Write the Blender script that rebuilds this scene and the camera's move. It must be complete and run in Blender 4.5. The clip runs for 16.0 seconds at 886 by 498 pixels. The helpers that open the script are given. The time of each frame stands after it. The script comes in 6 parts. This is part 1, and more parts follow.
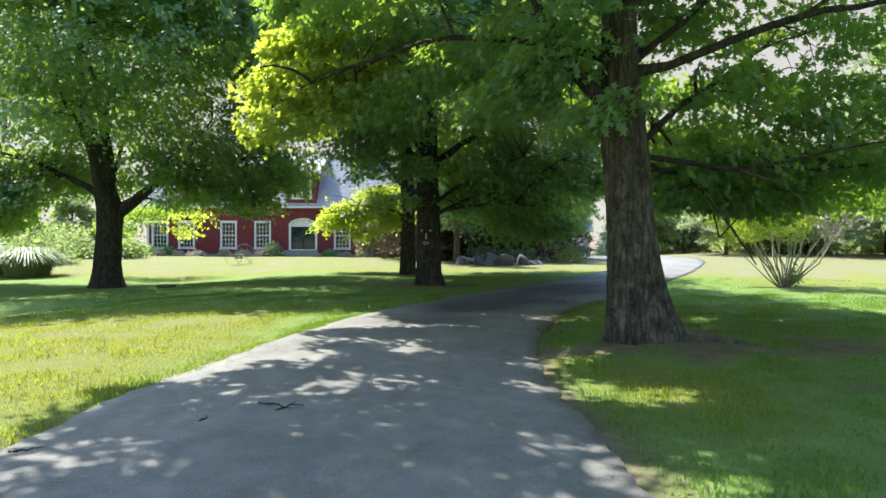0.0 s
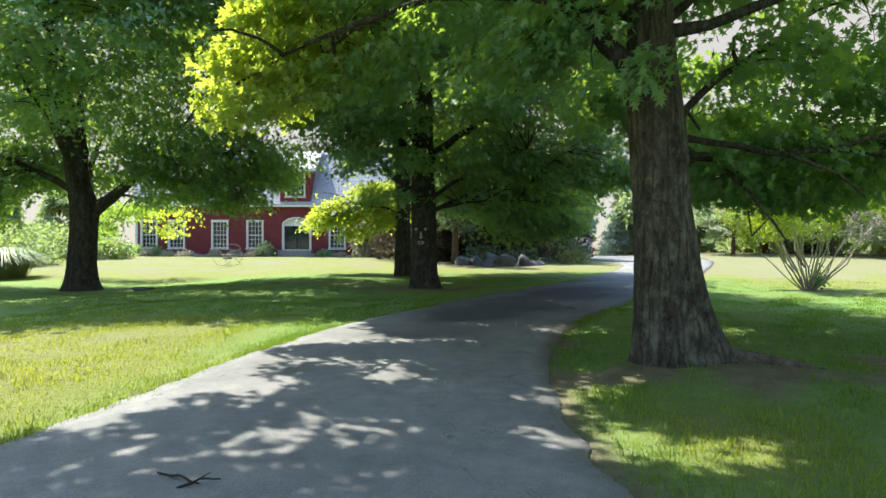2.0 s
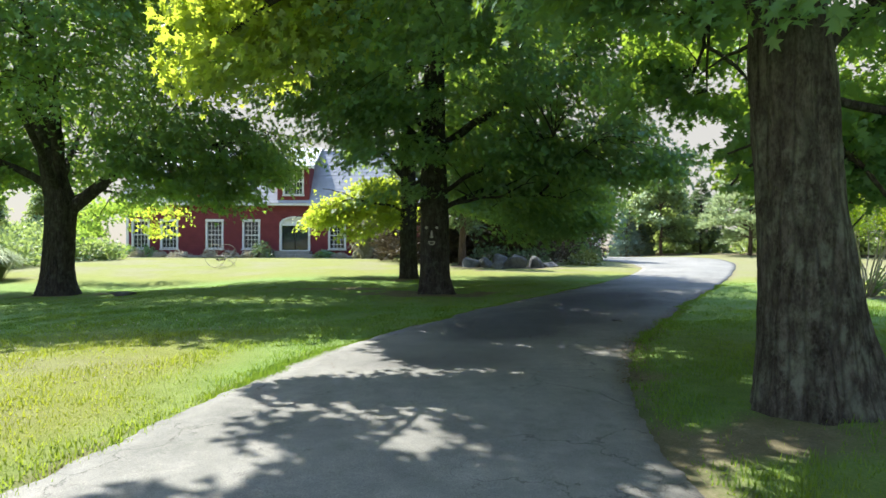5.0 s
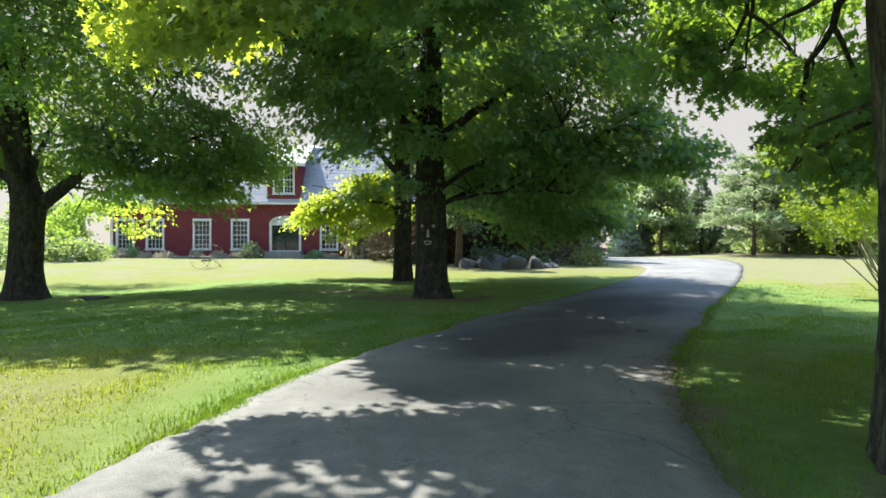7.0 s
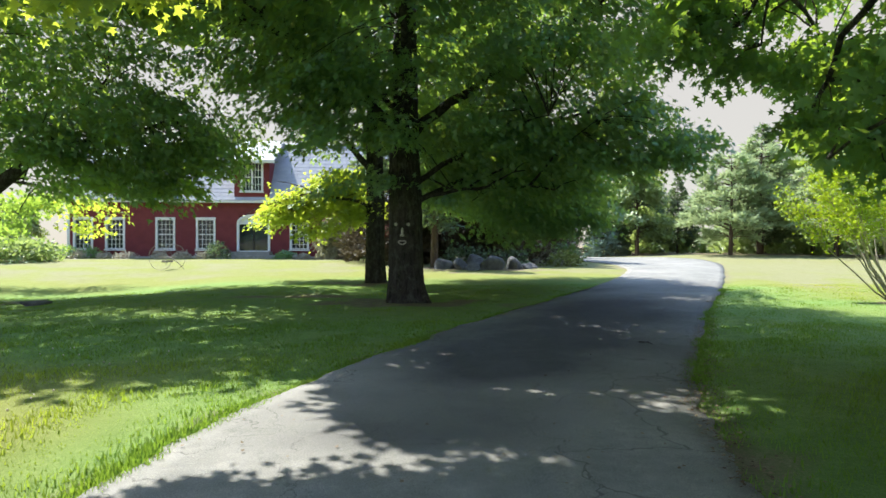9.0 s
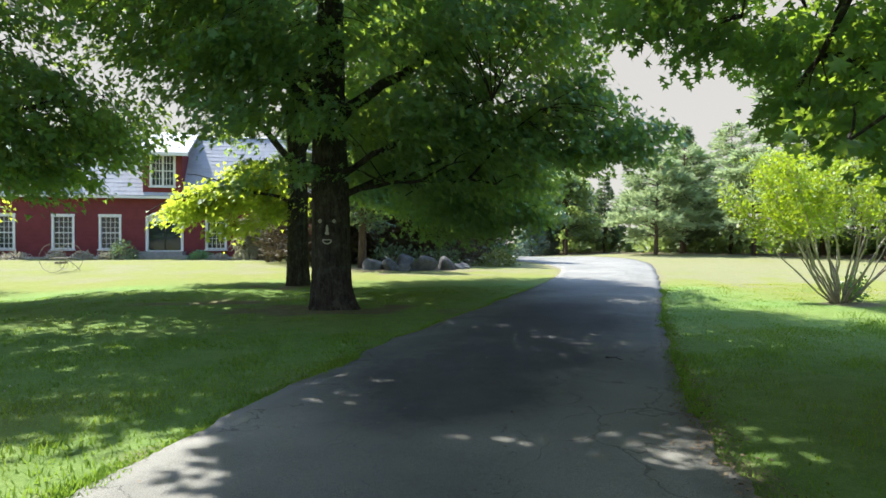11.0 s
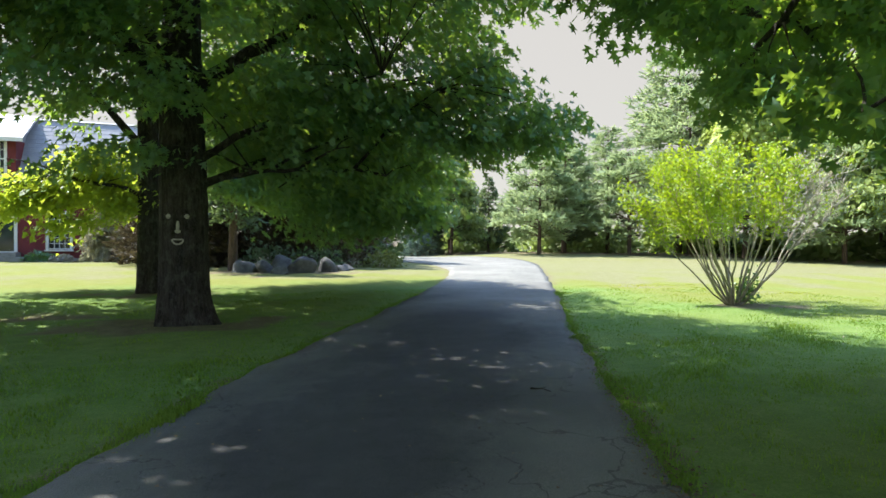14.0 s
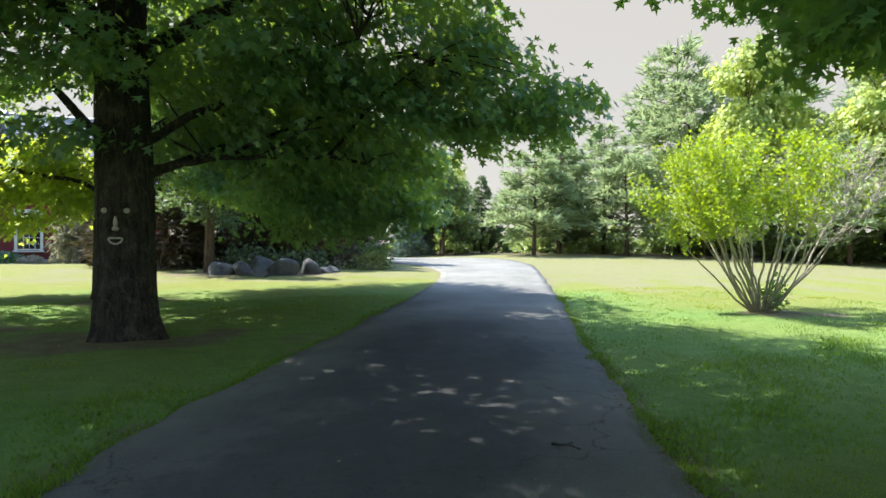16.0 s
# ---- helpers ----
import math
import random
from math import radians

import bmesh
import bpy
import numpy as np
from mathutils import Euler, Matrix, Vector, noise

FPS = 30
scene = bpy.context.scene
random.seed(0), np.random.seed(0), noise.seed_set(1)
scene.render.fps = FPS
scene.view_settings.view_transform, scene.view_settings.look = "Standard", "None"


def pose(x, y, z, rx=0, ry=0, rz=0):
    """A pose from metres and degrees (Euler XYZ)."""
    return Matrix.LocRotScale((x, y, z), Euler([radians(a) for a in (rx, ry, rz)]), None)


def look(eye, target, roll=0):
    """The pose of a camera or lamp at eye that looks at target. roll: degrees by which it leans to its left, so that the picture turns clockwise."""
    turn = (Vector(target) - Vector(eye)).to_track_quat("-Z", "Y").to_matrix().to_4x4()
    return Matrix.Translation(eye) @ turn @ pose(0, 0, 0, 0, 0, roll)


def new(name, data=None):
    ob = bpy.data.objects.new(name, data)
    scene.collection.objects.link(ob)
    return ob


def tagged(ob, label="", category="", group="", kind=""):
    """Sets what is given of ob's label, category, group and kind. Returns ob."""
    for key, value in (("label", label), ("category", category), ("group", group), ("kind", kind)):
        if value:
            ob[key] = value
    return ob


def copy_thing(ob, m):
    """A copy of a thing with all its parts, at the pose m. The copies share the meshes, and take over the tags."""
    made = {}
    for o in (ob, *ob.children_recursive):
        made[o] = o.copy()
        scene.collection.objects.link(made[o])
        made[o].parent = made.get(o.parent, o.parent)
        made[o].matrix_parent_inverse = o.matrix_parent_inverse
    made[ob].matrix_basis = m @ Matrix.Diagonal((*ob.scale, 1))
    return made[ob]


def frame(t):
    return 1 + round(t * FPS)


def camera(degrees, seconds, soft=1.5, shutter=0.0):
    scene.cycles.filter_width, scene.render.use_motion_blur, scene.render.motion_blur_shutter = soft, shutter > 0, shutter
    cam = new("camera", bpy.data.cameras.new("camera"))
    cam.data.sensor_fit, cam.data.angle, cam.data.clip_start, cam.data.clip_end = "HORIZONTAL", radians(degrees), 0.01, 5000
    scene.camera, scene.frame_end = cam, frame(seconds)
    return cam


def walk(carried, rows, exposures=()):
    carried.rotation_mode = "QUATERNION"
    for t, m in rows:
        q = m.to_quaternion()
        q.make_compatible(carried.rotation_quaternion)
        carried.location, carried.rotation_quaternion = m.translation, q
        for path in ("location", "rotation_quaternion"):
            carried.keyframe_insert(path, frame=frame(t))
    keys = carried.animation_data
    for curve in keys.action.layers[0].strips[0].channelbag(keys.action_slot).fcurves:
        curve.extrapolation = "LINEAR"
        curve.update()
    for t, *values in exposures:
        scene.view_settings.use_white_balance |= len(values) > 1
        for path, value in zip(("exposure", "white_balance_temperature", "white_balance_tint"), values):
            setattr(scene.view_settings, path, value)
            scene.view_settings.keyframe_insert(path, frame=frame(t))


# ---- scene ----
cam = camera(71.3, 16.0, 1.6)
METRES, EYE, TILT, LEAN, TURN = 10.976, 1.35, 0.0, 0.0, 0.0
ROWS = [
    (0.0, 0.0, 0.0, 0.0, 0.0, -0.42, -0.22),
    (0.5, 0.0015, 0.0309, 0.0001, -0.02, -0.43, -0.19),
    (1.0, 0.0047, 0.0684, 0.0003, -0.02, -0.44, -0.18),
    (1.5, 0.0068, 0.1022, 0.0001, -0.04, -0.44, -0.18),
    (2.0, 0.009, 0.1413, -0.0004, -0.05, -0.43, -0.19),
    (2.5, 0.0089, 0.1741, -0.0005, -0.06, -0.41, -0.2),
    (3.0, 0.0046, 0.2075, -0.0004, -0.08, -0.41, -0.19),
    (3.5, -0.0038, 0.2337, -0.0002, -0.09, -0.42, -0.2),
    (4.0, -0.014, 0.2621, -0.0003, -0.11, -0.41, -0.22),
    (6.5, -0.03, 0.4226, -0.0012, -0.14, -0.37, -0.15),
    (7.0, -0.0318, 0.4519, -0.0013, -0.62, -0.37, -0.15),
    (7.5, -0.0338, 0.4738, -0.0013, -0.91, -0.38, -0.15),
    (8.0, -0.0343, 0.4988, -0.0013, -1.57, -0.38, -0.13),
    (10.5, -0.0333, 0.662, -0.0004, -7.2, -0.42, -0.15),
    (11.0, -0.0333, 0.6918, -0.0008, -9.76, -0.43, -0.13),
    (11.5, -0.033, 0.7164, -0.0007, -12.76, -0.42, -0.15),
    (12.0, -0.0315, 0.7389, -0.0012, -15.73, -0.4, -0.15),
    (12.5, -0.0267, 0.7621, -0.0007, -18.5, -0.42, -0.12),
    (13.0, -0.0211, 0.7874, -0.0007, -19.61, -0.42, -0.16),
    (13.5, -0.0142, 0.8148, 0.0007, -20.21, -0.44, -0.18),
    (14.0, -0.0042, 0.8454, 0.0009, -20.59, -0.44, -0.15),
    (14.5, 0.0082, 0.8757, -0.0006, -20.85, -0.4, -0.14),
    (15.0, 0.0226, 0.9104, -0.0001, -21.06, -0.4, -0.16),
    (15.5, 0.0371, 0.9455, 0.0005, -21.2, -0.39, -0.18),
    (16.0, 0.0503, 0.981, -0.0004, -21.33, -0.37, -0.16),
]
walk(cam, [(t, pose(0, 0, EYE, TILT, LEAN, TURN) @ pose(METRES * x, METRES * y, METRES * z, 90 + pitch, roll, yaw)) for t, x, y, z, yaw, pitch, roll in ROWS])

# ---------- world, sun, exposure ----------
SUN_DIR = Vector((-0.47, 0.52, 1.0)).normalized()
world = bpy.data.worlds.new("sky_world")
scene.world = world
world.use_nodes = True
wn, wl = world.node_tree.nodes, world.node_tree.links
wn.clear()
sky = wn.new("ShaderNodeTexSky")
sky.sky_type = "NISHITA"
sky.sun_disc = False
sky.sun_elevation = math.asin(SUN_DIR.z)
sky.sun_rotation = math.atan2(SUN_DIR.x, SUN_DIR.y)
sky.altitude = 100
sky.air_density = 1.0
sky.dust_density = 0.5
sky.ozone_density = 2.8
hazy = wn.new("ShaderNodeMix")
hazy.data_type = "RGBA"
hazy.inputs[7].default_value = (1.02, 0.96, 0.86, 1)
# haze thickens from the blue zenith down to the pale horizon
up = wn.new("ShaderNodeSeparateXYZ")
wl.new(wn.new("ShaderNodeTexCoord").outputs["Generated"], up.inputs[0])
thick = wn.new("ShaderNodeMapRange")
thick.interpolation_type = "SMOOTHSTEP"
for sock, val in zip(thick.inputs[1:5], (0.37, 0.60, 0.97, 0.0)):
    sock.default_value = val
wl.new(up.outputs[2], thick.inputs[0])
wl.new(thick.outputs[0], hazy.inputs[0])
wl.new(sky.outputs[0], hazy.inputs[6])
wbg = wn.new("ShaderNodeBackground")
wbg.inputs[1].default_value = 0.245
wout = wn.new("ShaderNodeOutputWorld")
wl.new(hazy.outputs[2], wbg.inputs[0])
wl.new(wbg.outputs[0], wout.inputs[0])

sun = new("sun", bpy.data.lights.new("sun", "SUN"))
sun.data.energy = 5.0
sun.data.angle = radians(0.55)
sun.data.color = (0.99, 0.95, 0.90)
sun.matrix_world = look(SUN_DIR * 60, (0, 0, 0))
scene.view_settings.exposure = 1.53


# ---------- material helpers ----------
def mat_new(name):
    m = bpy.data.materials.new(name)
    m.use_nodes = True
    m.node_tree.nodes.clear()
    return m, m.node_tree.nodes, m.node_tree.links


def ramp(n, l, fac, stops):
    r = n.new("ShaderNodeValToRGB")
    e = r.color_ramp.elements
    while len(e) < len(stops):
        e.new(0.5)
    for el, (p, c) in zip(e, stops):
        el.position, el.color = p, (*c, 1)
    l.new(fac, r.inputs[0])
    return r.outputs[0]


def mixc(n, l, fac, a, b, mode="MIX"):
    m = n.new("ShaderNodeMix")
    m.data_type, m.blend_type = "RGBA", mode
    for sock, v in ((m.inputs[0], fac), (m.inputs[6], a), (m.inputs[7], b)):
        if isinstance(v, (int, float)):
            sock.default_value = v
        elif isinstance(v, tuple):
            sock.default_value = (*v, 1)
        else:
            l.new(v, sock)
    return m.outputs[2]


def noise_tex(n, l, vec, scale, detail=4, rough=0.6, squash=None):
    if squash:
        mp = n.new("ShaderNodeMapping")
        mp.inputs["Scale"].default_value = squash
        l.new(vec, mp.inputs["Vector"])
        vec = mp.outputs[0]
    t = n.new("ShaderNodeTexNoise")
    t.inputs["Scale"].default_value = scale
    t.inputs["Detail"].default_value = detail
    t.inputs["Roughness"].default_value = rough
    l.new(vec, t.inputs["Vector"])
    return t.outputs[0]


def arith(n, l, op, a, b=None, clamp=False):
    m = n.new("ShaderNodeMath")
    m.operation, m.use_clamp = op, clamp
    for sock, v in zip(m.inputs, (a, b)):
        if v is None:
            continue
        if isinstance(v, (int, float)):
            sock.default_value = v
        else:
            l.new(v, sock)
    return m.outputs[0]


def finish(m, n, l, col, rough=0.8, bump=None, strength=0.5, dist=0.02, metal=0.0, spec=0.3):
    b = n.new("ShaderNodeBsdfPrincipled")
    for key, v in (("Base Color", col), ("Roughness", rough), ("Metallic", metal), ("Specular IOR Level", spec)):
        if isinstance(v, (int, float)):
            b.inputs[key].default_value = v
        elif isinstance(v, tuple):
            b.inputs[key].default_value = (*v, 1)
        else:
            l.new(v, b.inputs[key])
    if bump is not None:
        bp = n.new("ShaderNodeBump")
        bp.inputs["Strength"].default_value = strength
        bp.inputs["Distance"].default_value = dist
        l.new(bump, bp.inputs["Height"])
        l.new(bp.outputs[0], b.inputs["Normal"])
    o = n.new("ShaderNodeOutputMaterial")
    l.new(b.outputs[0], o.inputs[0])
    return m


def coords(n):
    return n.new("ShaderNodeTexCoord").outputs["Object"]


def plain(name, c1, c2, scale=8.0, rough=0.7, bump=0.2, dist=0.01, spec=0.3, metal=0.0, fine=60.0, squash=None):
    """Two-scale mottled surface between two colours."""
    m, n, l = mat_new(name)
    co = coords(n)
    a = noise_tex(n, l, co, scale, 5, 0.65, squash)
    b = noise_tex(n, l, co, fine, 3, 0.6, squash)
    f = arith(n, l, "ADD", arith(n, l, "MULTIPLY", a, 0.7), arith(n, l, "MULTIPLY", b, 0.3))
    col = ramp(n, l, f, [(0.36, c1), (0.64, c2)])
    return finish(m, n, l, col, rough, b, bump, dist, metal, spec)


def leaf_mat(name, dark, light, trans, gloss=0.06, share=0.45):
    """Thin leaf: diffuse, light through it, and a faint waxy gloss; colour varies leaf by leaf."""
    m, n, l = mat_new(name)
    g = n.new("ShaderNodeNewGeometry")
    f = g.outputs["Random Per Island"]
    big = noise_tex(n, l, coords(n), 0.5, 2, 0.5)
    f2 = arith(n, l, "ADD", arith(n, l, "MULTIPLY", f, 0.6), arith(n, l, "MULTIPLY", big, 0.4))
    col = ramp(n, l, f2, [(0.15, dark), (0.85, light)])
    d = n.new("ShaderNodeBsdfDiffuse")
    l.new(col, d.inputs[0])
    tr = n.new("ShaderNodeBsdfTranslucent")
    tcol = mixc(n, l, f, trans, tuple(c * 0.72 for c in trans))
    l.new(tcol, tr.inputs[0])
    mx = n.new("ShaderNodeMixShader")
    mx.inputs[0].default_value = share
    l.new(d.outputs[0], mx.inputs[1])
    l.new(tr.outputs[0], mx.inputs[2])
    gl = n.new("ShaderNodeBsdfGlossy")
    gl.inputs["Roughness"].default_value = 0.55
    gl.inputs["Color"].default_value = (1, 1, 1, 1)
    mg = n.new("ShaderNodeMixShader")
    mg.inputs[0].default_value = gloss
    l.new(mx.outputs[0], mg.inputs[1])
    l.new(gl.outputs[0], mg.inputs[2])
    o = n.new("ShaderNodeOutputMaterial")
    l.new(mg.outputs[0], o.inputs[0])
    return m


def bark_mat(name, dark, mid, lichen, amount, plate=11.0, cleft=0.15, crest=9.0):
    """Furrowed bark: upright plates parted by dark fissures, with lichen in patches."""
    m, n, l = mat_new(name)
    co = coords(n)
    wob = n.new("ShaderNodeTexNoise")
    wob.inputs["Scale"].default_value = 4.0
    wob.inputs["Detail"].default_value = 4
    l.new(co, wob.inputs["Vector"])
    ad = n.new("ShaderNodeVectorMath")
    ad.operation = "MULTIPLY_ADD"
    ad.inputs[1].default_value = (0.07, 0.07, 0.2)
    l.new(wob.outputs["Color"], ad.inputs[0])
    l.new(co, ad.inputs[2])
    mp = n.new("ShaderNodeMapping")
    mp.inputs["Scale"].default_value = (1, 1, 0.12)
    l.new(ad.outputs[0], mp.inputs["Vector"])
    vo = n.new("ShaderNodeTexVoronoi")
    vo.feature = "DISTANCE_TO_EDGE"
    vo.inputs["Scale"].default_value = plate
    l.new(mp.outputs[0], vo.inputs["Vector"])
    gap = ramp(n, l, vo.outputs["Distance"], [(0.0, (0, 0, 0)), (0.16, (1, 1, 1))])
    ridge = noise_tex(n, l, co, 10, 7, 0.75, (1, 1, 0.24))
    fine = noise_tex(n, l, co, 60, 4, 0.7, (1, 1, 0.4))
    patch = noise_tex(n, l, co, 6.5, 8, 0.72, (1, 1, 0.75))
    f = arith(n, l, "ADD", arith(n, l, "MULTIPLY", ridge, 0.6), arith(n, l, "MULTIPLY", fine, 0.4))
    col = ramp(n, l, f, [(0.40, dark), (0.58, mid)])
    pf = ramp(n, l, patch, [(0.54 - amount * 0.1, (0, 0, 0)), (0.63, (1, 1, 1))])
    up = n.new("ShaderNodeSeparateXYZ")
    l.new(co, up.inputs[0])
    # lichen is full on the lower stem and thins out above
    grow = ramp(n, l, arith(n, l, "MULTIPLY", up.outputs[2], 0.25 / crest), [(0.2, (amount, amount, amount)), (0.34, (amount * 0.2, amount * 0.2, amount * 0.2))])
    col = mixc(n, l, arith(n, l, "MULTIPLY", pf, grow), col, lichen)
    col = mixc(n, l, arith(n, l, "MULTIPLY", arith(n, l, "SUBTRACT", 1.0, gap), cleft), col, tuple(c * 0.6 for c in dark))
    h = arith(n, l, "ADD", arith(n, l, "MULTIPLY", gap, 0.45), arith(n, l, "MULTIPLY", f, 1.0))
    return finish(m, n, l, col, 0.92, h, 1.0, 0.05, 0, 0.15)


M_BARK_GREY = bark_mat("bark_grey", (0.027, 0.024, 0.019), (0.115, 0.109, 0.092), (0.20, 0.225, 0.175), 0.68, 10.0, 0.5, 2.2)
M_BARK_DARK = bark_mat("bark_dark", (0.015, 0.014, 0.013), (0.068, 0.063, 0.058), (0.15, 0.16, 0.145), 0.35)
M_BARK_PINE = bark_mat("bark_pine", (0.05, 0.035, 0.026), (0.16, 0.115, 0.085), (0.17, 0.15, 0.12), 0.3)
M_LEAF = leaf_mat("maple_leaf", (0.033, 0.126, 0.074), (0.080, 0.224, 0.128), (0.48, 0.70, 0.06), 0.055, 0.41)
# lit copy of the maple leaf, yellowed for boughs in the sun
M_LEAF_SUN = leaf_mat("maple_leaf_sunlit", (0.075, 0.17, 0.045), (0.14, 0.25, 0.07), (0.66, 0.78, 0.07), 0.05, 0.54)
M_LEAF_COOL = leaf_mat("maple_leaf_cool", (0.034, 0.124, 0.092), (0.080, 0.222, 0.164), (0.50, 0.71, 0.08), 0.055, 0.41)
M_LEAF_SHRUB = leaf_mat("shrub_leaf", (0.15, 0.255, 0.014), (0.25, 0.37, 0.024), (0.52, 0.66, 0.02), 0.05, 0.45)
M_LEAF_FAR = leaf_mat("far_leaf", (0.12, 0.19, 0.075), (0.26, 0.34, 0.13), (0.42, 0.54, 0.14), 0.04, 0.44)
M_NEEDLE_PINE = leaf_mat("pine_needle", (0.17, 0.25, 0.13), (0.29, 0.38, 0.205), (0.46, 0.56, 0.26), 0.015, 0.46)
M_NEEDLE_DARK = leaf_mat("spruce_needle", (0.055, 0.105, 0.056), (0.13, 0.195, 0.09), (0.24, 0.34, 0.11), 0.05, 0.38)
M_NEEDLE_BROWN = leaf_mat("dry_needle", (0.04, 0.03, 0.018), (0.11, 0.09, 0.045), (0.10, 0.08, 0.04), 0.03, 0.25)
M_NEEDLE_BLUE = leaf_mat("blue_spruce_needle", (0.10, 0.17, 0.14), (0.20, 0.29, 0.24), (0.14, 0.22, 0.14), 0.05, 0.25)


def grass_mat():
    """Grass blades, mixed from lush to a yellower colour for dry and sunlit lawn."""
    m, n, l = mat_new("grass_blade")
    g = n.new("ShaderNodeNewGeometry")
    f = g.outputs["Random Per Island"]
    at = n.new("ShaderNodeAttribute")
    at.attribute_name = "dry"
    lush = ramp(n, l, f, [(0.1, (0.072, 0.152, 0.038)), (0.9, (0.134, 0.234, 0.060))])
    sunlit_dried = ramp(n, l, f, [(0.1, (0.190, 0.218, 0.028)), (0.9, (0.310, 0.330, 0.056))])
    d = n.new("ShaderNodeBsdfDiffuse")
    l.new(mixc(n, l, at.outputs["Fac"], lush, sunlit_dried), d.inputs[0])
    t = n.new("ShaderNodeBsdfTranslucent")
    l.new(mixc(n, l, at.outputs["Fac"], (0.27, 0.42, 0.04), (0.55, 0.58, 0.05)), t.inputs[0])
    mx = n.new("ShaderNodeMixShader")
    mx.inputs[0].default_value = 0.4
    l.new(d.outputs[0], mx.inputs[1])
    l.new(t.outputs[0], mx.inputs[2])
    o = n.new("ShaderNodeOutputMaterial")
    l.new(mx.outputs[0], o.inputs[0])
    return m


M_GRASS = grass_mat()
M_STRAW = leaf_mat("ornamental_grass_blade", (0.14, 0.19, 0.08), (0.30, 0.35, 0.18), (0.26, 0.33, 0.12), 0.05, 0.35)


# ---------- mesh helpers ----------
def part(name, bm, mat, parent=None, label="", smooth=False):
    me = bpy.data.meshes.new(name)
    bm.normal_update()
    bm.to_mesh(me)
    bm.free()
    me.materials.append(mat)
    if smooth:
        me.polygons.foreach_set("use_smooth", [True] * len(me.polygons))
    ob = new(name, me)
    if parent:
        ob.parent = parent
    if label:
        ob["label"] = label
    return ob


def poly_mesh(name, verts, faces, mat, parent=None, smooth=False):
    """One mesh from arrays: verts (N,3), faces (F,k), all with k corners."""
    me = bpy.data.meshes.new(name)
    faces = np.asarray(faces, dtype=np.int32)
    f, k = faces.shape
    me.vertices.add(len(verts))
    me.vertices.foreach_set("co", np.asarray(verts, dtype=np.float32).ravel())
    me.loops.add(f * k)
    me.loops.foreach_set("vertex_index", faces.ravel())
    me.polygons.add(f)
    me.polygons.foreach_set("loop_start", np.arange(0, f * k, k, dtype=np.int32))
    me.polygons.foreach_set("loop_total", np.full(f, k, dtype=np.int32))
    if smooth:
        me.polygons.foreach_set("use_smooth", np.ones(f, dtype=bool))
    me.update(calc_edges=True)
    me.validate()
    me.materials.append(mat)
    ob = new(name, me)
    if parent:
        ob.parent = parent
    return ob


def box(bm, lo, hi):
    x0, y0, z0 = lo
    x1, y1, z1 = hi
    v = [bm.verts.new(p) for p in ((x0, y0, z0), (x1, y0, z0), (x1, y1, z0), (x0, y1, z0), (x0, y0, z1), (x1, y0, z1), (x1, y1, z1), (x0, y1, z1))]
    for q in ((3, 2, 1, 0), (4, 5, 6, 7), (0, 1, 5, 4), (1, 2, 6, 5), (2, 3, 7, 6), (3, 0, 4, 7)):
        bm.faces.new([v[i] for i in q])


def boxes(*pairs):
    bm = bmesh.new()
    for lo, hi in pairs:
        box(bm, lo, hi)
    return bm


def sweep(points, radii, sides=8, wob=0.0, rng=None):
    """Verts and quads of a tube along points."""
    p = np.asarray(points, float)
    n = len(p)
    tang = np.gradient(p, axis=0)
    tang /= np.linalg.norm(tang, axis=1)[:, None] + 1e-9
    ref = np.array([1.0, 0.13, 0.07])
    u = np.cross(tang, ref)
    u /= np.linalg.norm(u, axis=1)[:, None] + 1e-9
    w = np.cross(tang, u)
    a = np.linspace(0, 2 * np.pi, sides, endpoint=False)
    r = np.asarray(radii, float)[:, None] * np.ones(sides)
    if wob and rng is not None:
        r = r * (1 + wob * rng.standard_normal((n, sides)))
    v = p[:, None] + r[..., None] * (np.cos(a)[None, :, None] * u[:, None] + np.sin(a)[None, :, None] * w[:, None])
    i = np.arange(n - 1)[:, None] * sides
    j = np.arange(sides)[None]
    k = (j + 1) % sides
    f = np.stack([i + j, i + k, i + sides + k, i + sides + j], -1).reshape(-1, 4)
    return v.reshape(-1, 3), f


def merge(chunks):
    vs, fs, base = [], [], 0
    for v, f in chunks:
        vs.append(v)
        fs.append(f + base)
        base += len(v)
    return np.concatenate(vs), np.concatenate(fs)


def bend(a, b, rise, n=9, rng=None, wob=0.0):
    """A curved run of points from a to b, arched by rise at its middle."""
    a, b = np.asarray(a, float), np.asarray(b, float)
    s = np.linspace(0, 1, n)[:, None]
    p = a + (b - a) * s
    p[:, 2:3] += rise * 4 * s * (1 - s)
    if rng is not None and wob:
        k = rng.standard_normal((n, 3)) * wob
        k[0] = 0
        p = p + np.cumsum(k, 0) * 0.5
    return p


def smooth01(a, b, x):
    t = np.clip((np.asarray(x, float) - a) / (b - a), 0, 1)
    return t * t * (3 - 2 * t)


# ---------- ground ----------
def height(x, y):
    x, y = np.asarray(x, float), np.asarray(y, float)
    h = 0.36 * smooth01(26, 45, y) + 0.32 * smooth01(38, 52, y) * smooth01(14, 26, x)
    h = h - 0.42 * smooth01(-5, -13, x) * (1 - smooth01(27, 44, y))
    h = h + 0.08 * np.exp(-((x - 3.2) ** 2 + (y - 8.5) ** 2) / 2.2)
    h = h + 0.03 * np.sin(x * 0.31 + 1.0) * np.sin(y * 0.27) * smooth01(6, 16, np.abs(x - 1))
    return h


def hgt(x, y):
    return float(height(x, y))


